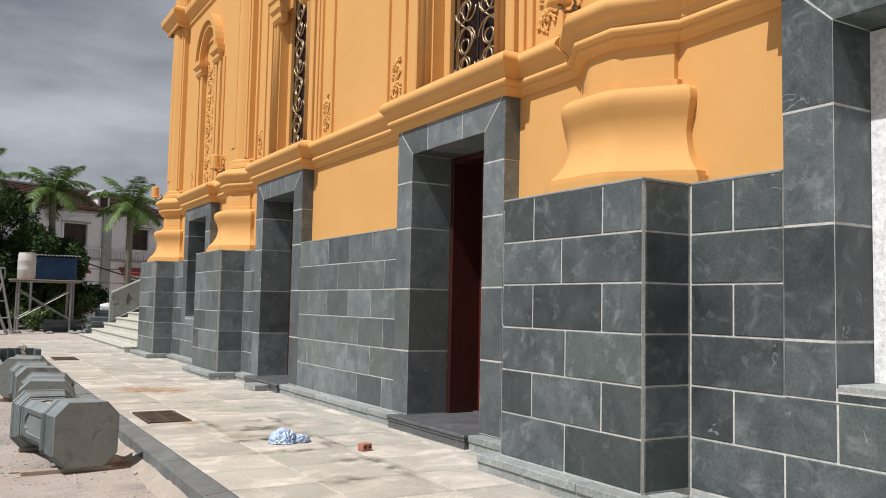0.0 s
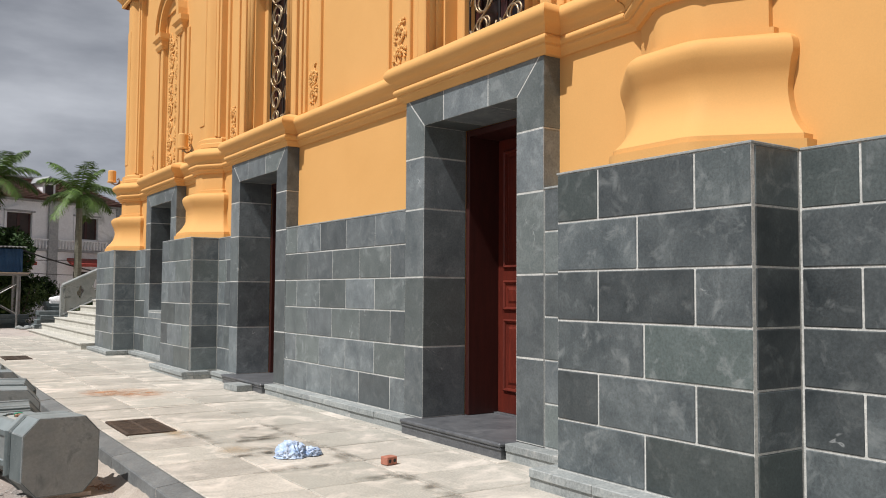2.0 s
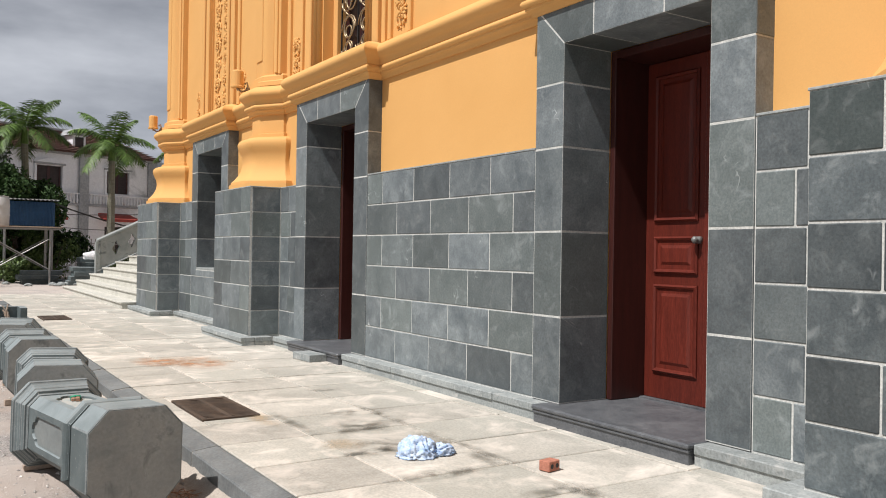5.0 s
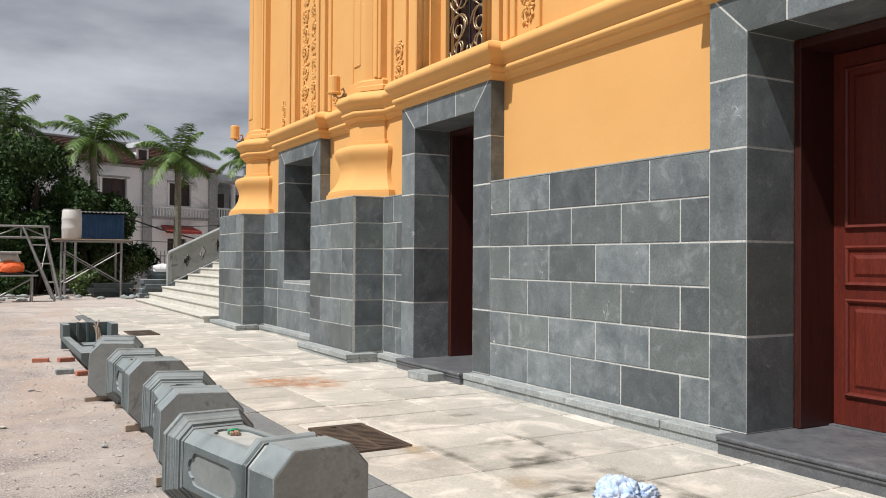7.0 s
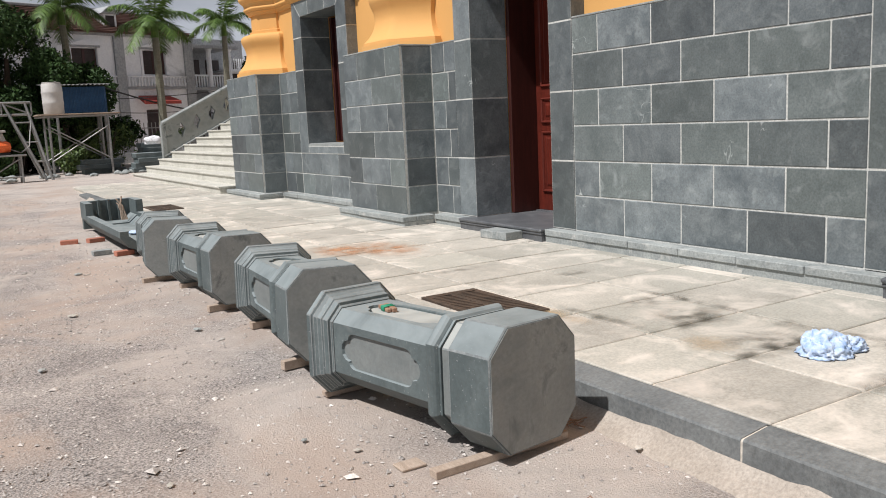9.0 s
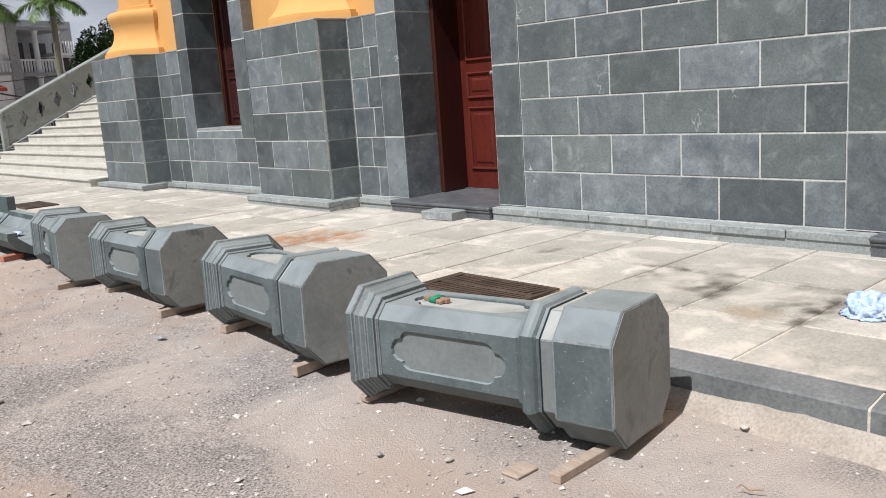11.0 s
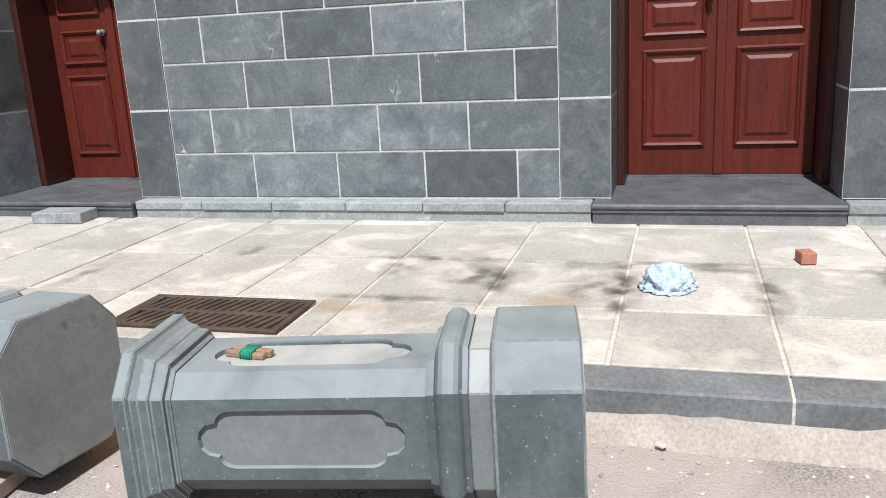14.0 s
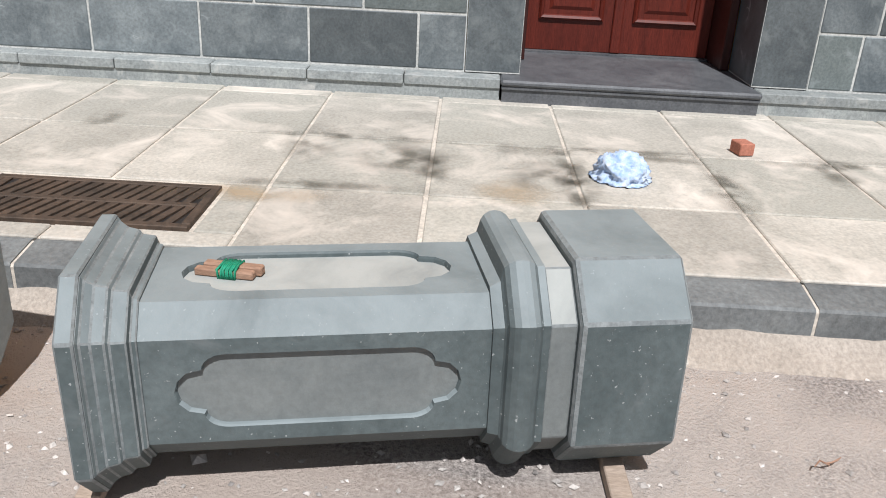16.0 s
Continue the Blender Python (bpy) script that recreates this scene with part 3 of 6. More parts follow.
for span in sorted(spans, key=lambda q: q[0][1]):
    path += span
path = path[:-1] + [(9.0, path[-1][1])]
cornice = tagged(link("cornice", sweep(path, CORN), YELLOW, smooth="angle"), "yellow-ochre moulded cornice band breaking forward over doors and pilasters", "cornice", kind="structure")


def chamfered(y_mid, half, x, back, c):
    c = min(c, half * 0.5)
    return [(back, y_mid - half), (x + c, y_mid - half), (x, y_mid - half + c), (x, y_mid + half - c), (x + c, y_mid + half), (back, y_mid + half)]


BASE = [(2.376, 3.90, 0.315, 4.37, 0.80), (2.44, 3.90, 0.315, 4.37, 0.80), (2.441, 3.925, 0.308, 4.38, 0.776), (2.476, 3.927, 0.307, 4.38, 0.775), (2.53, 3.98, 0.285, 4.39, 0.73), (2.60, 4.03, 0.26, 4.40, 0.69),
        (2.68, 4.065, 0.247, 4.41, 0.665), (2.77, 4.08, 0.24, 4.41, 0.655), (2.86, 4.065, 0.243, 4.41, 0.665), (2.94, 4.03, 0.25, 4.40, 0.685), (2.99, 4.01, 0.255, 4.40, 0.70), (3.035, 4.005, 0.257, 4.40, 0.70),
        (3.075, 4.02, 0.25, 4.40, 0.69), (3.10, 4.05, 0.24, 4.41, 0.67), (3.115, 4.10, 0.22, 4.42, 0.63), (3.12, 4.165, 0.20, 4.42, 0.56), (3.17, 4.165, 0.20, 4.42, 0.56), (3.18, 4.20, 0.175, 4.43, 0.52), (3.47, 4.20, 0.175, 4.43, 0.52)]


def flowing(rows):
    """Adds rows between far-apart ones so that the swelling runs smoothly."""
    out = []
    for i, row in enumerate(rows[:-1]):
        out.append(row)
        if 0.03 < rows[i + 1][0] - row[0] < 0.12 and 3 < i < 14:
            p, q = rows[i - 1], rows[i + 2]
            for u in (0.25, 0.5, 0.75):
                out.append(tuple(0.5 * (2 * b + (c - a) * u + (2 * a - 5 * b + 4 * c - d) * u * u + (3 * b - a - 3 * c + d) * u ** 3) for a, b, c, d in zip(p, row, rows[i + 1], q)))
    return out + [rows[-1]]


def octo(c, fx, hf, sx, hs, back=4.5):
    half = []
    for (px, py), (ox, oy), (qx, qy) in (((sx, hs), (fx, hf), (fx, 0.0)),):
        u = min(0.09, hf * 0.45)
        w = u / math.hypot(px - ox, py - oy)
        p, q = (ox + (px - ox) * w, oy + (py - oy) * w), (ox, oy - u)
        half = [tuple((1 - k / 5) ** 2 * a + 2 * (k / 5) * (1 - k / 5) * b + (k / 5) ** 2 * e for a, b, e in zip(p, (ox, oy), q)) for k in range(6)]
    return [(back, c - hs), (sx, c - hs)] + [(a, c - b) for a, b in half] + [(a, c + b) for a, b in half[::-1]] + [(sx, c + hs), (back, c + hs)]


def build_upper_pilaster(y0, y1):
    c = (y0 + y1) / 2
    th = thing("yellow_pilaster", Matrix.Identity(4), "yellow-ochre pilaster with swelling vase-shaped base and fluted shaft", "pilaster", "yellow pilasters", "structure")
    part("vase_base", loft(bmesh.new(), [[(x, y, z) for x, y in octo(c, *q)] for z, *q in flowing(BASE)]), YELLOW, th, smooth="angle")
    part("shaft_foot", loft(bmesh.new(), [[(x, y, z) for x, y in octo(c, *q)] for z, *q in
                                          ((3.86, 4.16, 0.20, 4.38, 0.56), (3.92, 4.16, 0.20, 4.38, 0.56), (3.94, 4.20, 0.19, 4.40, 0.53), (4.0, 4.20, 0.19, 4.40, 0.53), (4.03, 4.24, 0.18, 4.41, 0.51))]), YELLOW, th)
    part("shaft", boxed(4.36, 4.5, c - 0.50, c + 0.50, 4.02, 10.9, 0.012), YELLOW, th)
    part("shaft_front", loft(bmesh.new(), [[(x, y, z) for x, y in octo(c, 4.25, 0.17, 4.355, 0.27)] for z in (4.02, 10.9)]), YELLOW, th)
    for s in (-1, 1):
        part("shaft_rib", boxed(4.33, 4.37, c + s * 0.40 - 0.045, c + s * 0.40 + 0.045, 4.04, 10.9, 0.01), YELLOW, th)
    part("shaft_panel", boxed(4.235, 4.26, c - 0.11, c + 0.11, 4.25, 7.2, 0.012), YELLOW, th)


for y0, y1 in PILASTERS:
    build_upper_pilaster(y0, y1)


def floral_strip(y0, y1, z0, z1, x, seed):
    """Raised flowers, curling leaves and stems on a narrow panel, all turned to -x."""
    rng = random.Random(seed)
    bm = bmesh.new()
    w, mid = (y1 - y0) / 2, (y0 + y1) / 2
    n = max(2, round((z1 - z0) / (w * 1.7)))

    def petal(py, pz, ang, l, b, out):
        bmesh.ops.create_icosphere(bm, subdivisions=1, radius=1, matrix=Matrix.LocRotScale((x - out * 0.5, py, pz), Euler((ang, 0, 0)), (out, l, b)))

    for i in range(n):
        z = z0 + (z1 - z0) * (i + 0.5) / n
        s = 1 if i % 2 else -1
        fy, fz = mid + s * w * rng.uniform(0.0, 0.25), z + w * rng.uniform(-0.1, 0.3)
        for k in range(6):
            a = k * math.pi / 3 + rng.random() * 0.4
            petal(fy + math.cos(a) * w * 0.26, fz + math.sin(a) * w * 0.26, a, w * 0.24, w * 0.15, 0.026)
        petal(fy, fz, 0, w * 0.13, w * 0.13, 0.04)
        for k in range(9):
            a = rng.random() * 6.28
            rr = w * rng.uniform(0.55, 0.95)
            py, pz = mid + math.cos(a) * rr * 0.9, z + math.sin(a) * rr
            if z0 < pz < z1:
                petal(py, pz, a + rng.uniform(0.3, 1.2), w * 0.27, w * 0.11, 0.02)
        r = w * 0.75
        pts = [(x - 0.012, mid - s * w * 0.1 + s * (r * (1 - k / 16)) * math.cos(k * 0.5), z - w * 0.3 + (r * (1 - k / 16)) * math.sin(k * 0.5)) for k in range(13)]
        tube(bm, pts, [0.017 - 0.0007 * k for k in range(13)], 5)
    tube(bm, [(x - 0.006, mid + w * 0.3 * math.sin(q * 0.8), z0 + (z1 - z0) * q / (n * 4)) for q in range(n * 4 + 1)], 0.014, 5)
    return bm


def grille(parent, y0, y1, z0, z1, x):
    """Wrought-iron scrolls between upright bars."""
    n = 2
    for i in range(n + 1):
        y = y0 + (y1 - y0) * i / n
        part("upright_bar", boxed(x - 0.008, x + 0.008, y - 0.008, y + 0.008, z0, z1), BLACK, parent)
    pitch = (y1 - y0) / n
    step = 0.62
    for i in range(n):
        yc = y0 + pitch * (i + 0.5)
        for j in range(int((z1 - z0) / step)):
            bm = bmesh.new()
            zc = z0 + step * (j + 0.5)
            for s in (1, -1):
                for q, big in ((1, 0.43), (-1, 0.34)):
                    pts = []
                    for k in range(20):
                        a = k * 0.40
                        r = pitch * big * (1 - k / 24)
                        pts.append((x - 0.014, yc + s * (pitch * 0.44 - pitch * big + r * math.cos(a)), zc + q * (0.03 + pitch * big * 0.5 + r * math.sin(a))))
                    tube(bm, pts, 0.0125, 5)
            tube(bm, [(x - 0.014, yc + pitch * 0.36 * math.sin(k * 0.63), zc - step * 0.5 + step * k / 10) for k in range(11)], 0.011, 5)
            part("scroll", bm, BRONZE, parent, smooth=True)


def build_bay(k, a, b):
    """The upper window over a door: jamb mouldings, carved strips, grille."""
    c = (a + b) / 2
    th = thing("upper_bay", Matrix.Identity(4), "yellow-ochre moulded window bay with colonnettes and carved strips", "window bay", "upper bays", "structure")
    for s in (-1, 1):
        part("jamb_band", boxed(4.61, 4.86, c + s * 0.558 - 0.061, c + s * 0.558 + 0.061, 3.862, 8.198, 0.008), YELLOW, th)
        for o, r in ((0.69, 0.045), (0.80, 0.05)):
            bm = bmesh.new()
            tube(bm, [(YX - 0.01, c + s * o, 3.86), (YX - 0.01, c + s * o, 9.0)], r, 10)
            part("colonnette", bm, YELLOW, th, smooth=True)
        part("pier", boxed(4.40, YX + 0.01, c + s * 0.95 - 0.07, c + s * 0.95 + 0.07, 3.86, 9.0, 0.012), YELLOW, th)
        part("band", boxed(4.43, YX + 0.01, c + s * 1.10 - 0.04, c + s * 1.10 + 0.04, 3.86, 9.0, 0.01), YELLOW, th)
        for o in (1.25, 1.69):
            part("panel_edge", boxed(4.425, YX + 0.01, c + s * o - 0.03, c + s * o + 0.03, 3.86, 9.0, 0.01), YELLOW, th)
        part("carved_strip", floral_strip(c + s * 1.47 - 0.16, c + s * 1.47 + 0.16, 3.95, 4.46, YX, k * 7 + s), YELLOW, th, "carved scrolling leaves in yellow plaster")
        bm = bmesh.new()
        loft(bm, [[(x, y, z) for x, y in chamfered(c + s * 0.62, h, fx, 4.5, 0.02)] for z, h, fx in ((6.1, 0.18, 4.40), (6.15, 0.2, 4.37), (6.25, 0.2, 4.37), (6.3, 0.24, 4.33), (6.42, 0.24, 4.33), (6.46, 0.27, 4.30), (6.55, 0.27, 4.30))])
        part("capital", bm, YELLOW, th)
    g = thing("window_grille", Matrix.Identity(4), "gilded wrought-iron scroll grille before a dark red window", "window grille", "window grilles", "structure")
    grille(g, c - 0.475, c + 0.475, 3.90, 8.1, 4.67)
    part("casement", boxed(4.74, 4.80, c - 0.495, c + 0.495, 3.862, 8.19), GLASSDARK, g, "dark red window behind the grille")
    for y in (c - 0.40, c, c + 0.40):
        part("casement_frame", boxed(4.715, 4.738, y - 0.045, y + 0.045, 3.87, 8.18, 0.006), DARKWOOD, g)


for k, (a, b) in enumerate(DOORS):
    build_bay(k, a, b)


def build_niche(a, b):
    """The blind arched niche over the far window."""
    c = (a + b) / 2
    th = thing("blind_niche", Matrix.Identity(4), "tall blind niche with carved plaster panel under an arch", "niche", kind="structure")
    part("niche_panel", boxed(4.505, 4.9, c - 0.498, c + 0.498, 3.902, 6.998), YELLOW, th)
    for q in (-1, 1):
        part("carved_panel", floral_strip(c + q * 0.215 - 0.205, c + q * 0.215 + 0.205, 3.96, 6.6, 4.505, 91 + q), YELLOW, th, "carved scrolling leaves in yellow plaster")
    for s in (-1, 1):
        for o, w, x in ((0.565, 0.05, 4.40), (0.70, 0.04, 4.42), (0.84, 0.05, 4.40), (1.03, 0.05, 4.43)):
            part("niche_jamb", boxed(x, YX + 0.01, c + s * o - w, c + s * o + w, 3.87, 6.4, 0.015), YELLOW, th)
        part("carved_strip", floral_strip(c + s * 1.22 - 0.13, c + s * 1.22 + 0.13, 3.95, 4.42, YX, 17 + s), YELLOW, th)
        bm = bmesh.new()
        loft(bm, [[(x, y, z) for x, y in chamfered(c + s * 0.68, h, fx, 4.5, 0.02)] for z, h, fx in ((6.35, 0.2, 4.38), (6.41, 0.22, 4.35), (6.51, 0.22, 4.35), (6.55, 0.27, 4.30), (6.65, 0.27, 4.30))])
        part("capital", bm, YELLOW, th)
    for r0, r1, x in ((0.86, 0.72, 4.30), (0.70, 0.60, 4.36)):
        bm = bmesh.new()
        rings = []
        for k in range(19):
            q = math.pi * k / 18
            cy, cz = -math.cos(q), math.sin(q)
            rings.append([(x, c + r1 * cy, 6.65 + r1 * cz), (x, c + r0 * cy, 6.65 + r0 * cz), (YX + 0.01, c + r0 * cy, 6.65 + r0 * cz), (YX + 0.01, c + r1 * cy, 6.65 + r1 * cz)])
        loft(bm, rings)
        part("arch", bm, YELLOW, th)


build_niche(*WINDOWS[1])
upper = [(0.0, 7.85), (0.04, 7.87), (0.04, 7.95), (0.10, 8.03), (0.16, 8.1), (0.17, 8.18), (0.16, 8.24), (0.08, 8.3), (0.0, 8.32)]
path2 = [(YX, 13.9)]
for a, b, x in [(14.26, 15.26, 4.22), (19.45, 20.45, 4.22)]:
    path2 += [(YX, a), (x, a), (x, b), (YX, b)]
path2 = path2[:-1] + [(9.0, path2[-1][1])]
tagged(link("upper_cornice", sweep(path2, upper), YELLOW), "yellow-ochre upper moulded cornice", "cornice", kind="structure")


def build_sconce(y, x, z):
    th = thing("wall_lamp", Matrix.Identity(4), "yellow-painted cylinder wall lamp on a scroll bracket", "wall lamp", "wall lamps on the pilasters")
    bm = bmesh.new()
    tube(bm, [(x, y, z), (x, y, z + 0.02), (x, y, z + 0.03), (x, y, z + 0.24), (x, y, z + 0.26)], [0.095, 0.10, 0.085, 0.085, 0.07], 16)
    part("shade", bm, YELLOW, th, smooth=False)
    bm = bmesh.new()
    tube(bm, [(x + 0.02, y, z - 0.02), (x + 0.06, y, z - 0.05), (x + 0.12, y, z - 0.03), (x + 0.16, y, z + 0.04), (x + 0.14, y, z + 0.10), (x + 0.11, y, z + 0.07)], 0.014, 6)
    tube(bm, [(x, y, z + 0.005), (x + 0.01, y, z - 0.03), (x + 0.02, y, z - 0.02)], 0.02, 6)
    tube(bm, [(x + 0.14, y, z + 0.0), (x + 0.2, y, z + 0.0)], 0.03, 8)
    part("bracket", bm, BRONZE, th, "dark scroll bracket", True)


for y0, y1 in PILASTERS:
    build_sconce((y0 + y1) / 2 + 0.30, 4.02, 3.90)

# ---- pavement ----
pave = tagged(link("pavement", boxed(1.765, 4.4, -6.0, 10.0, 0.02, 0.176), JOINT),
              "pale stone-flagged pavement beside the church wall", "pavement", kind="structure")
bm = bmesh.new()
loft(bm, [[(1.765, y, -0.1), (4.4, y, -0.1), (4.4, y, pave_z(y) - 0.009), (1.765, y, pave_z(y) - 0.009)] for y in (10.001, 28.6)])
part("bed", bm, JOINT, pave)
XROWS = [1.757, 2.405, 3.195, 4.05, 4.28]
GRATES = [(1.885, 2.345, 9.32, 10.24), (1.90, 2.36, 18.75, 19.65)]
y = 7.15 - 0.664 * 19
while y < 28.2:
    for j, (x0, x1) in enumerate(zip(XROWS, XROWS[1:])):
        if j == 0 and any(g[2] - 0.5 < y + 0.332 < g[3] + 0.3 for g in GRATES):
            for g in GRATES:
                if g[2] - 0.5 < y + 0.332 < g[3] + 0.3:
                    zt = pave_z(y + 0.33)
                    stone("paving_slab", pave, SLAB, x0, g[0] - 0.01, y + 0.006, y + 0.658, zt - 0.045, zt, 0.005)
                    if y < g[2] - 0.02:
                        stone("paving_slab", pave, SLAB, g[0], x1 - 0.006, y + 0.006, min(y + 0.658, g[2] - 0.02), zt - 0.045, zt, 0.005)
                    if y + 0.664 > g[3] + 0.04:
                        stone("paving_slab", pave, SLAB, g[0], x1 - 0.006, max(y + 0.006, g[3] + 0.02), y + 0.658, zt - 0.045, zt, 0.005)
            continue
        zt = pave_z(y + 0.33) + random.uniform(-0.0015, 0.0015)
        stone("paving_slab", pave, SLAB, x0 + (0.009 if j else 0.0), x1 - 0.009, y + 0.009, y + 0.655, zt - 0.045, zt, 0.005)
    y += 0.664
kerb_bed = [[(1.763, q, pave_z(q) - 0.02), (1.728, q, pave_z(q) - 0.005), (1.578, q, pave_z(q) - 0.024), (1.571, q, pave_z(q) - 0.033), (1.570, q, -0.12), (1.763, q, -0.12)] for q in (-6.0, 10.0, 24.5)]
kerb = tagged(link("kerb", loft(bmesh.new(), kerb_bed), JOINT), "dark grey stone kerb with a sloping top and pale mortar joints", "kerb", kind="structure")
y = 7.15 - 1.328 * 9
while y < 24:
    zt = pave_z(y + 0.66)
    outline = [(1.762, zt - 0.012), (1.738, zt - 0.002), (1.726, zt - 0.001), (1.577, zt - 0.020), (1.569, zt - 0.030), (1.566, zt - 0.24), (1.762, zt - 0.24)]
    part("kerb_stone", loft(bmesh.new(), [[(px, q, pz) for px, pz in outline] for q in (y + 0.006, y + 1.322)]), KERB, kerb)
    y += 1.328


def build_dirt_bank():
    """Mud and swept dust lying against the kerb's foot."""
    bm, rings = bmesh.new(), []
    for i in range(560):
        q = -5.0 + 0.05 * i
        h = 0.07 + 0.03 * noise.noise((q * 1.3, 0, 3)) + 0.012 * noise.noise((q * 9, 0, 5))
        w = 0.10 + 0.04 * noise.noise((q * 1.7, 4, 0)) + 0.015 * noise.noise((q * 11, 2, 0))
        g = ground_z(q)
        rings.append([(1.568, q, g + h), (1.555, q, g + h * 0.97), (1.566 - w * 0.35, q, g + h * 0.66 + 0.006 * noise.noise((q * 14, 1, 1))), (1.566 - w * 0.75, q, g + h * 0.3), (1.566 - w * 1.25, q, g - 0.012)])
    loft(bm, rings, closed=False)
    tagged(link("dirt_bank", bm, DIRT, smooth=True), "pale brown dried mud swept against the kerb", "dirt", kind="structure")


build_dirt_bank()


def build_grate(x0, x1, y0, y1):
    z = pave_z(y1) + 0.007
    g = thing("drain_grate", Matrix.Identity(4), "rusty cast-iron drain grate with slanted slots set in the pavement", "drain grate", "drain grates")
    for q in ((x0, x0 + 0.035, y0, y1), (x1 - 0.035, x1, y0, y1), (x0 + 0.036, x1 - 0.036, y0, y0 + 0.035), (x0 + 0.036, x1 - 0.036, y1 - 0.035, y1), ((x0 + x1) / 2 - 0.018, (x0 + x1) / 2 + 0.018, y0 + 0.036, y1 - 0.036)):
        part("rim", boxed(*q, z - 0.04, z + 0.004, 0.003), IRON, g)
    n, xm = 17, (x0 + x1) / 2
    pitch = (y1 - y0 - 0.07) / n
    for a, b in ((x0 + 0.0355, xm - 0.0185), (xm + 0.0185, x1 - 0.0355)):
        for i in range(n):
            yy = y0 + 0.035 + pitch * (i + 0.5) + 0.01
            lo, hi = max(y0 + 0.036, yy - pitch * 0.34), min(y1 - 0.036, yy + pitch * 0.30)
            lean = min(0.026, y1 - 0.036 - hi, lo - y0 - 0.036)
            part("slat", loft(bmesh.new(), [[(a, lo + lean, q), (b, lo - lean, q), (b, hi - lean, q), (a, hi + lean, q)] for q in (z - 0.03, z + 0.002)]), IRON, g)
    # thin black sheet paints the darkness below the slots; no shaft is modelled
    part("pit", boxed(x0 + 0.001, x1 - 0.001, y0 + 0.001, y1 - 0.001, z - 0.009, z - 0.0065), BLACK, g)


for g in GRATES:
    build_grate(*g)


# ---- carved stone pedestals lying on the ground ----
def octagon(hx, hz, c):
    k = c * 1.08
    return [(-hx + c, -hz), (hx - c, -hz), (hx, -hz + k), (hx, hz - k), (hx - c, hz), (-hx + c, hz), (-hx, hz - k), (-hx, -hz + k)]


def cartouche(l, w, n=6):
    """Outline of a panel l long and w wide with lobed ends."""
    r = w * 0.30
    pts = []
    for k in range(n + 1):
        a = math.pi / 2 - math.pi * k / n
        pts.append((l / 2 - r + r * math.cos(a), r * math.sin(a)))
    q = w / 2 - r
    def lobe(sx, sy):
        out = []
        for k in range(n + 1):
            a = math.pi / 2 * k / n
            out.append((sx * (l / 2 - 2.05 * r + q * 1.6 * math.sin(a) * 0.9), sy * (r + q * math.cos(a))))
        return out
    top_r = lobe(1, 1)
    right = top_r + pts[1:-1] + [(x, yy) for x, yy in lobe(1, -1)][::-1]
    left = [(-x, yy) for x, yy in right][::-1]
    return right + left


def carved_face(bm, to3, l, hw):
    """A flat face of length l and half width hw with a sunk lobed panel. to3 maps (along, across, depth)."""
    outer = [(-l / 2, -hw), (l / 2, -hw), (l / 2, hw), (-l / 2, hw)]
    inner = cartouche(l * 0.83, hw * 1.42)
    vo = [bm.verts.new(to3(a, b, 0)) for a, b in outer]
    vi = [bm.verts.new(to3(a, b, 0)) for a, b in inner]
    edges = [bm.edges.new((v[i], v[(i + 1) % len(v)])) for v in (vo, vi) for i in range(len(v))]
    bmesh.ops.triangle_fill(bm, use_beauty=True, edges=edges)
    rings = [vi]
    for dep, sc in ((0.006, 0.994), (0.015, 0.988)):
        rings.append([bm.verts.new(to3(a * sc, b * (sc - 0.02), dep)) for a, b in inner])
    for p, q in zip(rings, rings[1:]):
        for i in range(len(p)):
            j = (i + 1) % len(p)
            bm.faces.new((p[i], p[j], q[j], q[i]))
    return rings[-1]


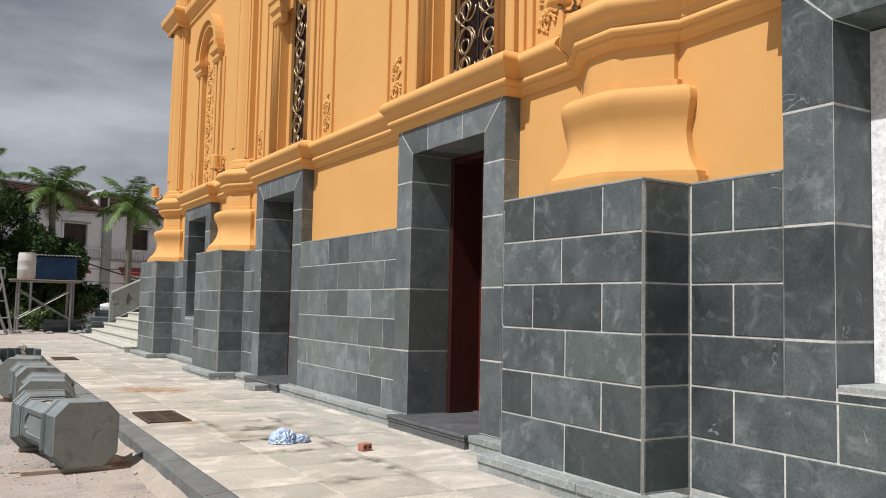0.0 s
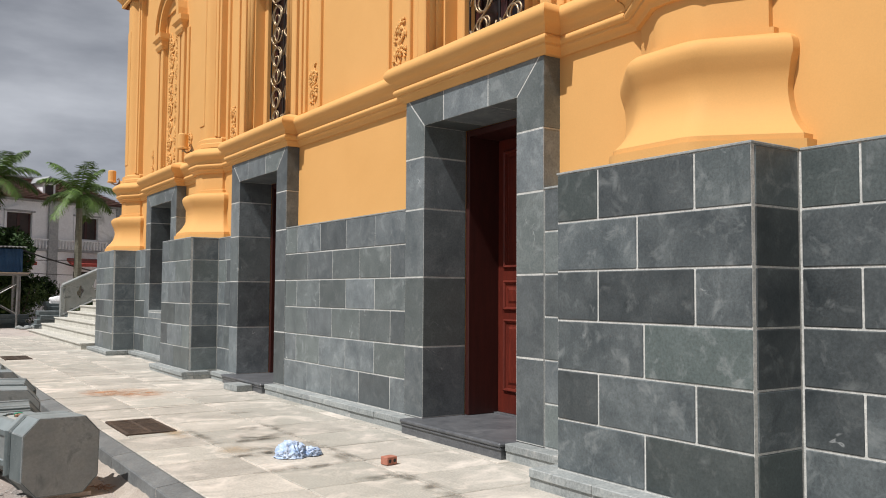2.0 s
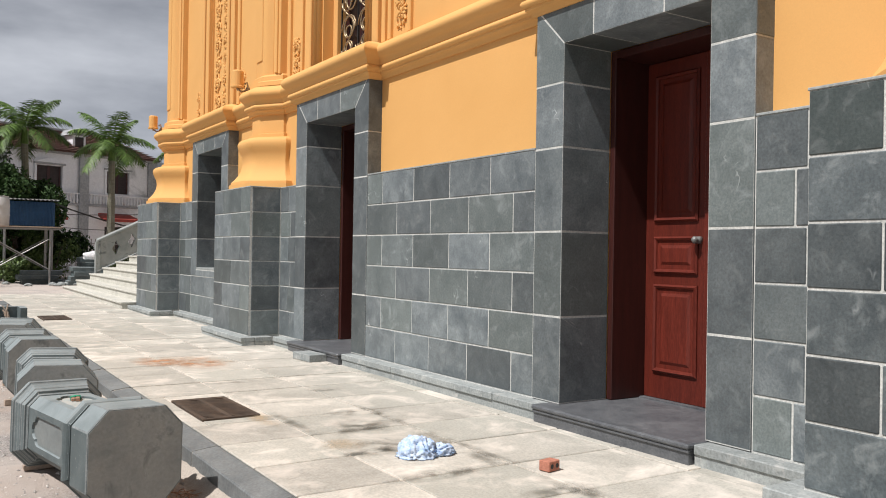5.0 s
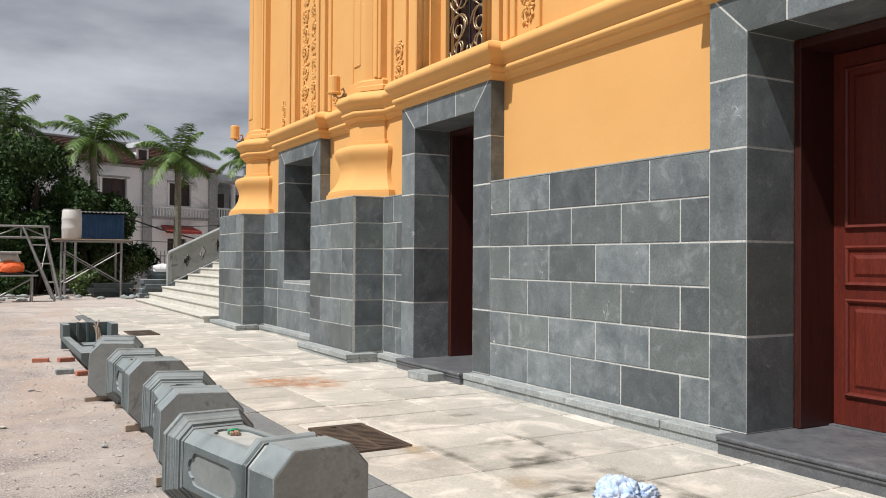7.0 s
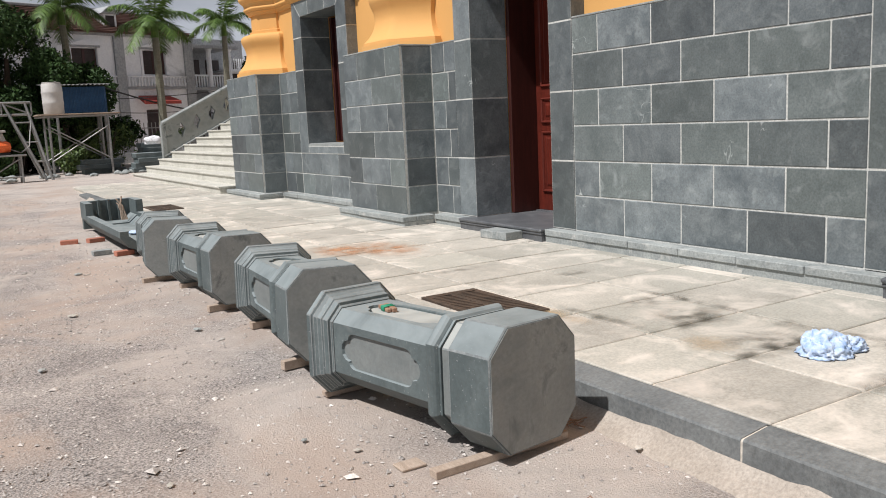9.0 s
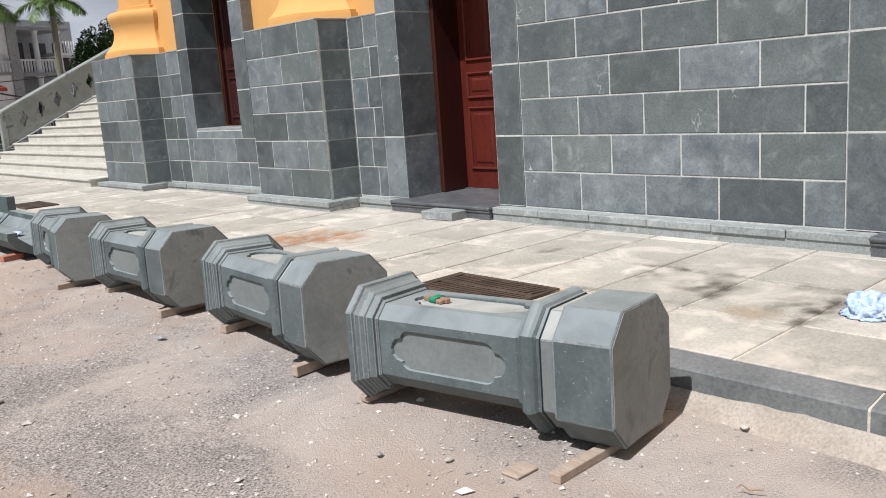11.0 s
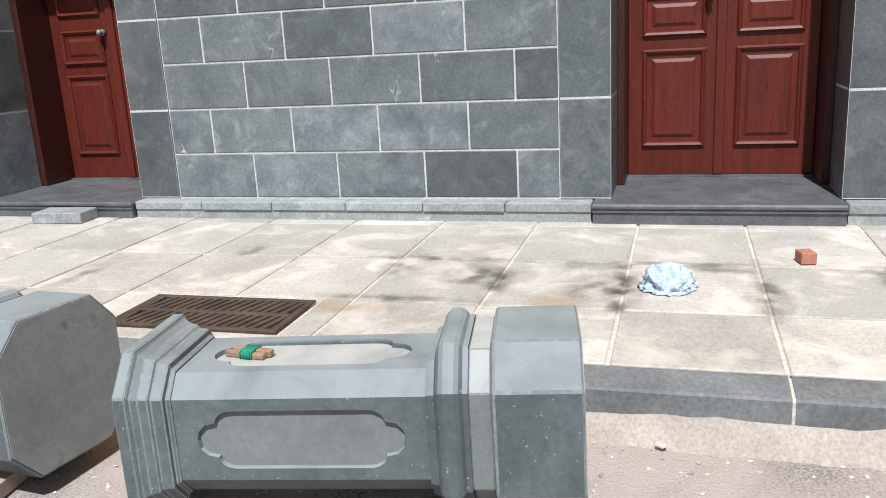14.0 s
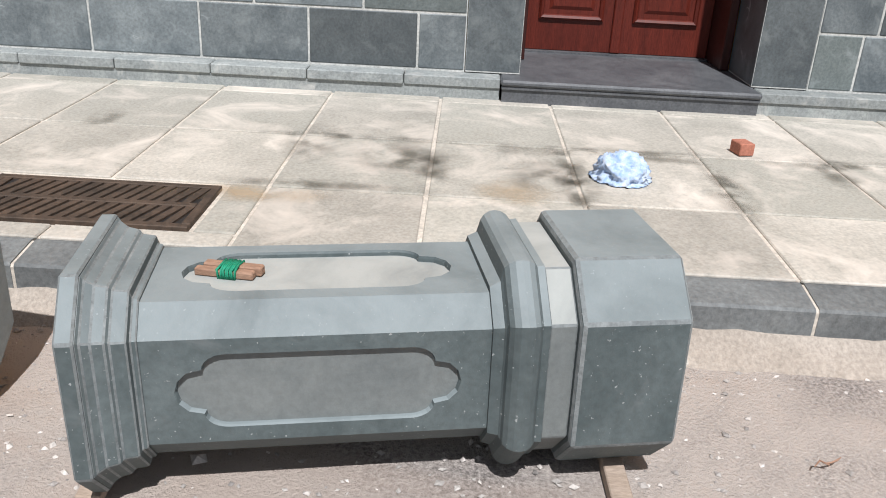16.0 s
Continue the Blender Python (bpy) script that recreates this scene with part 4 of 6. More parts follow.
def build_pedestal(m):
    th = thing("stone_pedestal", m, "grey-green carved octagonal stone pedestal lying on its side on the ground", "stone pedestal", "lying stone pedestals")

    def piece(name, secs, mat=PEDSTONE, label="", b=0.004):
        bm = bmesh.new()
        loft(bm, [[(x, a, z) for x, z in octagon(hx, hz, c)] for a, hx, hz, c in secs])
        if b:
            bmesh.ops.bevel(bm, geom=[e for e in bm.edges if e.calc_length() > 0.02], offset=b, segments=1, affect="EDGES", clamp_overlap=True, material=1)
        ob = part(name, bm, mat, th, label)
        ob.data.materials.append(PEDEDGE)
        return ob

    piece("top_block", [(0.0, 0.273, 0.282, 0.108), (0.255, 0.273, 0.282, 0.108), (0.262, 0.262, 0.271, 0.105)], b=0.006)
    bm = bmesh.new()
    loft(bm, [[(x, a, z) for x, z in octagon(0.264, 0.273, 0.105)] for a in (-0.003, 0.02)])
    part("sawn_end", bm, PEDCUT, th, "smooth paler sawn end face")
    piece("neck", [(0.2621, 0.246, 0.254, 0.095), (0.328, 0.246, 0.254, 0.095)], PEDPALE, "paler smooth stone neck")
    bead = [(0.3281, 0.254, 0.262, 0.098), (0.345, 0.252, 0.260, 0.097)]
    for k in range(9):
        q = math.pi * k / 8
        bead.append((0.342 + 0.042 * (1 - math.cos(q)), 0.240 + 0.036 * math.sin(q), 0.246 + 0.036 * math.sin(q), 0.088 + 0.02 * math.sin(q)))
    bead += [(0.43, 0.234, 0.226, 0.076), (0.455, 0.228, 0.214, 0.068)]
    piece("bead_moulding", bead, b=0)
    L0, L1, hx, hz, c = 0.4551, 1.234, 0.217, 0.198, 0.060
    bm, floor_rings = bmesh.new(), []
    mid, l = (L0 + L1) / 2, L1 - L0
    oc = octagon(hx, hz, c)
    for i in (0, 2, 4, 6):
        p, q = Vector(oc[i]), Vector(oc[i + 1])
        cen, along = (p + q) / 2, (q - p)
        hw = along.length / 2
        u = along.normalized()
        nrm = Vector((u.y, -u.x))
        def to3(a, b, d, cen=cen, u=u, nrm=nrm):
            v = cen + u * b - nrm * d
            return (v.x, mid + a, v.y)
        floor_rings.append([tuple(v.co) for v in carved_face(bm, to3, l, hw)])
    for i in (1, 3, 5, 7):
        p, q = oc[i], oc[(i + 1) % 8]
        bm.faces.new([bm.verts.new(v) for v in ((p[0], L0, p[1]), (q[0], L0, q[1]), (q[0], L1, q[1]), (p[0], L1, p[1]))])
    bmesh.ops.remove_doubles(bm, verts=bm.verts, dist=0.0005)
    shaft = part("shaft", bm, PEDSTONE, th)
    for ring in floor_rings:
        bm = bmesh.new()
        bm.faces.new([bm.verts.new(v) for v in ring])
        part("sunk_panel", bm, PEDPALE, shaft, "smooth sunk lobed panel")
    piece("foot_moulding", [(1.2341, 0.224, 0.206, 0.064), (1.247, 0.226, 0.209, 0.066), (1.251, 0.243, 0.230, 0.078), (1.284, 0.247, 0.234, 0.08), (1.292, 0.256, 0.244, 0.084), (1.318, 0.262, 0.251, 0.088), (1.336, 0.274, 0.265, 0.095), (1.3435, 0.284, 0.276, 0.1)], b=0.003)
    piece("foot_block", [(1.3436, 0.289, 0.281, 0.103), (1.384, 0.289, 0.281, 0.103)], b=0.005)
    return th


PEDS = [(1.076, 7.839, 0.322, -0.68, 1.2, 9.57), (0.906, 9.618, 0.352, -0.93, 1.8, -5.8), (1.02, 11.63, 0.343, -0.8, 1.4, -0.45), (0.90, 13.45, 0.336, -1.3, 2.3, -9.0)]
first = build_pedestal(pose(*PEDS[0]))
for row in PEDS[1:]:
    copy_thing(first, pose(*row))


def build_strip(x0, y0, x1, y1, w, h, z=0.0):
    d = Vector((x1 - x0, y1 - y0, 0))
    th = link("timber_strip", boxed(0, d.length, -w / 2, w / 2, 0, h, 0.003), TIMBER)
    th.matrix_world = pose(x0, y0, z, 0, 0, math.degrees(math.atan2(d.y, d.x)))
    return tagged(th, "weathered raw timber strip under a stone pedestal", "timber strip", "timber strips")


def rock(bm, x, y, z, sx, sy, sz, seed, sub=2):
    r = bmesh.ops.create_icosphere(bm, subdivisions=sub, radius=1)
    for v in r["verts"]:
        k = 1 + 0.35 * noise.noise(v.co * 1.3 + Vector((seed * 3.1, seed, 0)))
        v.co = Vector((x + v.co.x * sx * k, y + v.co.y * sy * k, z + max(-0.6, v.co.z) * sz * k))


# ---- small things near the walk ----
build_strip(0.58, 7.905, 1.30, 7.92, 0.055, 0.036)
flat = tagged(link("timber_offcut", boxed(0.50, 0.62, 8.02, 8.11, 0.004, 0.016, 0.003), TIMBER), "thin flat offcut of raw timber on the ground", "timber offcut")
build_strip(0.64, 9.80, 1.15, 9.86, 0.05, 0.058)
build_strip(0.74, 11.76, 1.34, 11.82, 0.05, 0.055)
build_strip(0.60, 13.56, 1.35, 13.64, 0.06, 0.048)
for row in PEDS:
    q = pose(*row) @ Vector((0, 1.36, -0.281))
    build_strip(q.x - 0.2, q.y, q.x + 0.2, q.y + 0.02, 0.06, max(0.012, q.z + 0.003))


def build_cloth():
    """A heap of folded cloth: a large lump with a smaller tail, creased all over."""
    th = thing("cloth", pose(2.775, 7.60, 0.187), "crumpled pale blue and white striped cloth dropped on the pavement", "cloth")
    for name, cx, cy, rx, ry, rz, seed in (("crumpled_body", 0.0, 0.0, 0.125, 0.125, 0.105, 2), ("trailing_end", 0.15, -0.035, 0.09, 0.075, 0.05, 7)):
        bm = bmesh.new()
        bmesh.ops.create_icosphere(bm, subdivisions=5, radius=1)
        for v in bm.verts:
            d = v.co.copy()
            w = d + 0.35 * Vector((noise.noise(d * 1.7 + Vector((seed, 0, 0))), noise.noise(d * 1.7 + Vector((0, seed, 0))), noise.noise(d * 1.7 + Vector((0, 0, seed)))))
            fold = 1 - abs(noise.noise(w * 2.1 + Vector((seed, 1, 3)))) * 2.2
            crease = 1 - abs(noise.noise(w * 4.6 + Vector((3, seed, 1)))) * 2
            k = 0.74 + 0.24 * fold + 0.15 * crease + 0.12 * noise.noise(d * 1.2 + Vector((seed, 5, 0)))
            spread = 1.12 if d.z < -0.1 else 1.0
            v.co = Vector((cx + d.x * rx * k * spread, cy + d.y * ry * k * spread, max(0.0, 0.02 + d.z * rz * k)))
        part(name, bm, CLOTH, th, smooth=True)


build_cloth()


def build_brick():
    m = pose(3.29, 6.90, pave_z(6.8) + 0.003, 0, 0, 12)
    th = thing("brick", m, "red clay brick with two round holes on the pavement", "brick")
    part("body", boxed(-0.052, 0.052, -0.04, 0.04, 0, 0.062, 0.004), BRICK, th)
    # the body is solid; black discs on its face paint the openings' inner shade
    for s in (-1, 1):
        bm = bmesh.new()
        tube(bm, [(s * 0.024, -0.0404, 0.031), (s * 0.024, -0.0414, 0.031)], 0.014, 12)
        part("hole", bm, BLACK, th, "flat black disc painting the shade of a round opening")


build_brick()
lb = thing("loose_block", pose(4.02, 12.22, pave_z(12.2) + 0.002, 0, 0, 4), "loose grey stone offcut lying before the door step", "stone offcut")
part("block", boxed(-0.13, 0.10, -0.23, 0.2, 0, 0.085, 0.006), PLINTH, lb)


def build_bundle():
    m = pose(0.916, 8.885, 0.4935, -0.7, 1.2, 82) @ Matrix.Diagonal((0.82, 0.9, 0.9, 1))
    th = thing("wood_bundle", m, "small wooden sticks bound with green cord lying on the pedestal", "wood bundle")
    part("stick", boxed(-0.095, 0.085, -0.03, 0.0, 0.0, 0.026, 0.004), BROWNSTICK, th)
    part("stick", boxed(-0.08, 0.10, 0.002, 0.028, 0.0, 0.022, 0.004), BROWNSTICK, th, "reddish wooden stick")
    for k in range(9):
        bm = bmesh.new()
        a = -0.026 + 0.0062 * k
        tilt = random.uniform(-0.004, 0.004)
        tube(bm, [(a, -0.033, -0.0), (a + tilt, -0.033, 0.027), (a, 0.0, 0.029), (a + tilt, 0.031, 0.025), (a, 0.031, 0.0)], 0.0038, 5)
        part("cord", bm, TAPE, th, "green cord", True)


build_bundle()


def build_trough():
    m = pose(1.17, 15.50, ground_z(16) + 0.05, 0, 0, 0)
    th = thing("stone_trough", m, "grey carved stone channel block lying open side up on bricks", "stone trough")
    sec = [(-0.40, 0.42), (-0.40, 0.18), (-0.31, 0.06), (-0.16, 0.0), (0.16, 0.0), (0.31, 0.06), (0.40, 0.18), (0.40, 0.42), (0.30, 0.42), (0.30, 0.2), (0.18, 0.10), (-0.18, 0.10), (-0.30, 0.2), (-0.30, 0.42)]
    low = [(x, min(z, 0.26)) for x, z in sec]
    part("channel", loft(bmesh.new(), [[(x, y, z) for x, z in low] for y in (0.0, 2.5)]), PEDSTONE, th)
    part("end_section", loft(bmesh.new(), [[(x, y, z + 0.02) for x, z in sec] for y in (2.5005, 3.0)]), PEDSTONE, th)
    part("end_plate", boxed(-0.38, 0.38, 3.01, 3.1, 0.02, 0.44, 0.006), PEDSTONE, th)
    for x in (-0.14, 0.0, 0.14):
        part("rib", boxed(x - 0.02, x + 0.02, 2.95, 3.009, 0.13, 0.45, 0.004), PEDSTONE, th)
    bm = bmesh.new()
    for k in range(5):
        tube(bm, [(0.1 + 0.02 * k, 2.6, 0.15), (0.1 + 0.03 * math.sin(k * 2), 2.62, 0.36), (0.09 + 0.04 * math.cos(k * 3), 2.64, 0.50 - 0.03 * k)], 0.012, 5)
    part("dry_stalks", bm, TIMBER, th, "dry brown stalks")
    bm = bmesh.new()
    rock(bm, -0.05, 1.0, 0.13, 0.07, 0.1, 0.03, 4)
    part("rag", bm, CLOTH, th, "crumpled pale blue rag")


build_trough()
for i, (x, y, r) in enumerate([(0.42, 17.3, 60), (0.75, 17.25, 85), (0.62, 16.0, 75), (0.84, 15.75, 80)]):
    b = link("brick", boxed(-0.11, 0.11, -0.055, 0.055, 0, 0.06, 0.005), BRICK if i != 2 else PLINTH)
    b.matrix_world = pose(x, y, ground_z(y) - 0.002, 0, 0, r - 70)
    tagged(b, "red clay brick lying on the dusty ground" if i != 2 else "grey stone offcut lying on the dusty ground", "brick", "loose bricks")


# scattered stones on the ground
def build_pebbles():
    rng = np.random.RandomState(5)
    base = np.array([(1, 0, 0), (-1, 0, 0), (0, 1, 0), (0, -1, 0), (0, 0, 1), (0, 0, -1)], float)
    faces0 = [(0, 2, 4), (2, 1, 4), (1, 3, 4), (3, 0, 4), (2, 0, 5), (1, 2, 5), (3, 1, 5), (0, 3, 5)]
    vs, fs = [], []
    for k in range(34000):
        y = 3.5 + 21 * rng.rand() ** 1.4
        x = 1.68 - 5.2 * rng.rand() ** 0.9
        if y < 6 and x > -3 and k % 3:
            continue
        s = 0.0036 + 0.009 * rng.rand() ** 3
        if k % 400 == 0:
            s = rng.uniform(0.015, 0.03)
        a = rng.rand() * 6.28
        p = base * (s * rng.uniform(0.7, 1.6), s * rng.uniform(0.7, 1.4), s * rng.uniform(0.4, 0.8)) + rng.normal(0, s * 0.15, (6, 3))
        c, d = math.cos(a), math.sin(a)
        z = ground_z(y) + 0.018 * noise.noise((x * 0.9, y * 0.9, 0)) - 0.004 + s * 0.25
        n0 = len(vs)
        vs += [(x + q[0] * c - q[1] * d, y + q[0] * d + q[1] * c, z + q[2]) for q in p]
        fs += [(n0 + f[0], n0 + f[1], n0 + f[2]) for f in faces0]
    me = bpy.data.meshes.new("pebbles")
    me.from_pydata(vs, [], fs)
    me.materials.append(PEBBLE)
    tagged(new("pebbles", me), "scattered grey and pale pebbles and chips on the ground", "pebbles", kind="stuff")


build_pebbles()
for i, (x, y, s) in enumerate([(0.45, 8.35, 0.024), (0.30, 8.62, 0.022), (-0.35, 8.5, 0.026), (0.5, 11.2, 0.04), (-0.2, 12.4, 0.05), (0.15, 14.6, 0.05), (1.45, 7.6, 0.03), (-0.6, 10.8, 0.035)]):
    bm = bmesh.new()
    rock(bm, 0, 0, 0, s, s * 0.7, s * 0.3, i, 1)
    st = link("stone_chip", bm, PLINTH if i % 2 else SLAB)
    st.matrix_world = pose(x, y, ground_z(y) + 0.012, 0, 0, 37 * i)
    tagged(st, "pale flat stone chip on the dusty ground", "stone chip", "stone chips")


def build_twigs(x, y, n, spread, seed):
    rng = random.Random(seed)
    th = thing("dry_twigs", pose(x, y, ground_z(y) + 0.004), "brown dry twigs and leaves blown against the kerb", "twigs", "dry twigs")
    for k in range(n):
        a, l = rng.uniform(0, 6.28), rng.uniform(0.04, 0.11)
        px, py = rng.uniform(-0.4, 0.4) * spread, rng.uniform(-1, 1) * spread
        bm = bmesh.new()
        tube(bm, [(px + l * u * math.cos(a + u * 0.4), py + l * u * math.sin(a + u * 0.4), 0.006 + 0.02 * math.sin(u * 3) * rng.random() + 0.004 * k / n) for u in (0.0, 0.33, 0.66, 1.0)], [0.0025, 0.003, 0.003, 0.0015], 5)
        part("twig", bm, BROWNSTICK, th)


build_twigs(1.40, 8.02, 14, 0.10, 3)
build_twigs(0.96, 7.34, 2, 0.03, 4)


# ---- stairs and their balustrade ----
def build_stairs():
    th = thing("stairs", Matrix.Identity(4), "wide pale stone entrance stairs with dark-edged treads", "stairs", kind="structure")
    for i in range(10):
        x = 3.62 + 0.36 * i
        z = 0.20 + 0.178 * (i + 1)
        y0, y1 = 20.95 if x < 3.9 else 20.92, 29.0
        part("tread", boxed(x - 0.03, x + 0.40, y0, y1, z - 0.035, z, 0.006), STAIRSTONE, th)
        part("riser", boxed(x, x + 0.36, y0 + 0.01, y1 - 0.01, 0.0, z - 0.036), STAIRSTONE, th)
    part("landing", boxed(7.23, 16, 20.95, 32, 0.0, 1.975), STAIRSTONE, th)


build_stairs()


def build_balustrade():
    th = thing("stair_balustrade", Matrix.Identity(4), "grey stone stair balustrade with pierced lobed openings", "balustrade", kind="structure")
    x0, x1, y, k = 4.62, 7.6, 29.12, 0.494
    zb = lambda x: 0.86 + (x - x0) * k
    holes = []
    for i in range(6):
        cx = x0 + 0.45 + 0.45 * i
        holes.append([(cx + 0.085 * math.cos(a) * (1 + 0.25 * math.cos(4 * a)), zb(cx) + 0.42 + 0.17 * math.sin(a) * (1 + 0.2 * math.cos(4 * a)) + 0.085 * math.cos(a) * k) for a in [2 * math.pi * q / 20 for q in range(20)]])
    bm = bmesh.new()
    outer = [(x0, zb(x0)), (x1, zb(x1)), (x1, zb(x1) + 0.82), (x0, zb(x0) + 0.82)]
    for yy in (y, y + 0.14):
        edges = []
        for ring in [outer, *holes]:
            v = [bm.verts.new((a, yy, b)) for a, b in ring]
            edges += [bm.edges.new((v[q], v[(q + 1) % len(v)])) for q in range(len(v))]
        bmesh.ops.triangle_fill(bm, use_beauty=True, edges=edges)
    for ring in [outer, *holes]:
        loft(bm, [[(a, yy, b) for a, b in ring] for yy in (y, y + 0.14)], caps=False)
    part("pierced_panel", bm, PEDCUT, th)
    for dz, h, w in ((0.83, 0.10, 0.12), (-0.06, 0.055, 0.10)):
        loft_pts = [[(x, y + 0.07 + s * w, zb(x) + dz + q) for s, q in ((-1, 0.0), (1, 0.0), (1, h * 0.6), (0.6, h), (-0.6, h), (-1, h * 0.6))] for x in (x0 - 0.08, x1)]
        part("rail", loft(bmesh.new(), loft_pts), PEDCUT, th)
    part("end_post", boxed(x0 - 0.12, x0 + 0.02, y - 0.02, y + 0.16, 0.3, zb(x0) + 0.80, 0.01), PEDCUT, th)


build_balustrade()


# ---- site gear beyond the pavement ----
GZ = 0.28


def rod(parent, name, a, b, r, mat, seg=6):
    bm = bmesh.new()
    tube(bm, [a, b], r, seg)
    return part(name, bm, mat, parent)


def build_scaffold():
    th = thing("scaffold_stand", Matrix.Identity(4), "grey steel scaffold stand with cross braces carrying a drum", "scaffold")
    for y in (32.0, 33.2):
        for x in (2.0, 3.64):
            rod(th, "leg", (x, y, GZ - 0.02), (x, y, 2.04), 0.035, STEEL)
        rod(th, "brace", (2.0, y - 0.03, 0.75), (3.64, y - 0.03, 1.75), 0.018, STEEL)
        rod(th, "brace", (3.64, y - 0.05, 0.75), (2.0, y - 0.05, 1.75), 0.018, STEEL)
        rod(th, "ledger", (1.75, y, 2.06), (3.95, y, 2.06), 0.028, STEEL)
    for i in range(4):
        part("plank", boxed(1.72, 4.0, 31.92 + 0.34 * i, 32.24 + 0.34 * i, 2.095, 2.125, 0.004), TIMBER, th)


def build_drum():
    th = thing("plastic_drum", pose(2.22, 32.35, 2.127), "dirty white plastic drum standing on the scaffold", "drum")
    bm = bmesh.new()
    tube(bm, [(0, 0, z) for z in (0, 0.03, 0.30, 0.33, 0.36, 0.60, 0.63, 0.66, 0.86, 0.90)], [0.26, 0.285, 0.29, 0.30, 0.29, 0.29, 0.30, 0.29, 0.28, 0.25], 24)
    part("body", bm, PLASTIC, th, smooth=True)
    bm = bmesh.new()
    tube(bm, [(0, 0, 0.9), (0, 0, 0.925)], 0.262, 24)
    part("rim", bm, PLASTIC, th)
    rod(th, "bung", (0.12, 0, 0.925), (0.12, 0, 0.95), 0.035, PLASTIC)


def build_blue_shed():
    th = thing("blue_shed", Matrix.Identity(4), "raised blue corrugated sheet shed with a pale roof sheet", "shed")
    bm = bmesh.new()
    n = 70
    top = [(2.5 + 1.55 * i / n, 34.4 - 0.02 * (i % 2), 3.02) for i in range(n + 1)]
    bot = [(x, y, 2.2) for x, y, z in top]
    back = [(x, y + 0.03, z) for x, y, z in top]
    backb = [(x, y + 0.03, z) for x, y, z in bot]
    loft(bm, [bot, top, back, backb], closed=False)
    part("front_sheet", bm, BLUE, th)
    part("side_sheet", boxed(2.47, 2.50, 34.42, 36.0, 2.2, 3.0), BLUE, th)
    part("side_sheet", boxed(4.05, 4.08, 34.42, 36.0, 2.2, 3.0), BLUE, th)
    bm = bmesh.new()
    loft(bm, [[(2.2 + 2.0 * i / 60, y, 3.06 + (y - 34.2) * 0.06 + 0.02 * math.sin(i * 1.6) + dz) for i in range(61)] for y, dz in ((34.2, 0), (36.2, 0), (36.2, 0.02), (34.2, 0.02))], closed=False)
    part("roof_sheet", bm, STEEL, th, "pale corrugated roof sheet")
    for x in (2.55, 4.0):
        for y in (34.5, 35.9):
            rod(th, "post", (x, y, GZ - 0.02), (x, y, 2.21), 0.045, STEEL)


def build_gantry():
    th = thing("gantry", Matrix.Identity(4), "grey welded steel lattice gantry on splayed legs", "gantry")
    y, x0, x1, z0, z1 = 31.2, -5.2, 1.5, 2.12, 2.45
    for z in (z0, z1):
        rod(th, "chord", (x0, y, z), (x1, y, z + 0.0), 0.035, STEEL)
    n = 9
    for i in range(n + 1):
        x = x0 + (x1 - x0) * i / n
        rod(th, "post", (x, y, z0), (x, y, z1), 0.025, STEEL)
        if i < n:
            xa, xb = x, x0 + (x1 - x0) * (i + 1) / n
            rod(th, "diagonal", (xa, y, z0 if i % 2 else z1), (xb, y, z1 if i % 2 else z0), 0.022, STEEL)
    for sx, xt in ((1, 0.8), (-1, -4.6)):
        for dy in (-0.5, 0.5):
            a, b = (xt, y, z1), (xt + sx * 0.85, y + dy, GZ - 0.02)
            rod(th, "leg", a, b, 0.035, STEEL)
            a2, b2 = (xt + sx * 0.55, y, z1), (xt + sx * 1.0, y + dy, GZ - 0.02)
            rod(th, "leg", a2, b2, 0.035, STEEL)
            for q in (0.25, 0.5, 0.75):
                pa = Vector(a).lerp(Vector(b), q)
                pb = Vector(a2).lerp(Vector(b2), q)
                rod(th, "rung", pa, pb, 0.018, STEEL)
    part("trolley", boxed(-3.6, -3.1, y - 0.14, y + 0.14, 1.95, 2.2, 0.02), BLACK, th, "dark hoist trolley")


def build_saw_table():
    th = thing("work_table", Matrix.Identity(4), "pale steel work table on the building site", "table")
    part("tabletop", boxed(0.05, 1.15, 30.0, 30.7, 1.0, 1.04, 0.006), STEEL, th)
    for x in (0.1, 1.0):
        for y in (30.06, 30.62):
            rod(th, "leg", (x, y, GZ - 0.03), (x, y, 1.0), 0.03, STEEL)
    rod(th, "brace", (0.1, 30.06, 0.4), (1.0, 30.06, 0.95), 0.02, STEEL)
    rod(th, "brace", (0.1, 30.06, 0.45), (1.0, 30.06, 0.45), 0.02, STEEL)
    mt = thing("motor", pose(0.42, 30.3, 1.043), "orange motor with grey dusty casing standing on a table", "motor")
    bm = bmesh.new()
    rock(bm, 0, 0, 0.20, 0.40, 0.22, 0.20, 3, 3)
    part("body", bm, ORANGE, mt, smooth=False)
    bm = bmesh.new()
    tube(bm, [(-0.18, 0, 0.36), (-0.17, 0, 0.5), (0.17, 0, 0.5), (0.2, 0, 0.36)], [0.10, 0.13, 0.13, 0.10], 12)
    part("casing", bm, GREYTAN, mt)
    part("cover_plate", boxed(-0.32, 0.30, -0.18, 0.18, 0.60, 0.66, 0.012), GREYTAN, mt)
    part("base", boxed(-0.36, 0.36, -0.16, 0.16, 0.0, 0.06, 0.008), BLACK, mt)
    bm = bmesh.new()
    tube(bm, [(0.36, 0, 0.15), (0.62, 0, 0.04), (0.85, 0.1, 0.2), (0.95, 0.3, 0.7), (1.0, 0.5, 0.9)], 0.018, 6)
    part("hose", bm, STEEL, mt, "pale flexible hose", True)


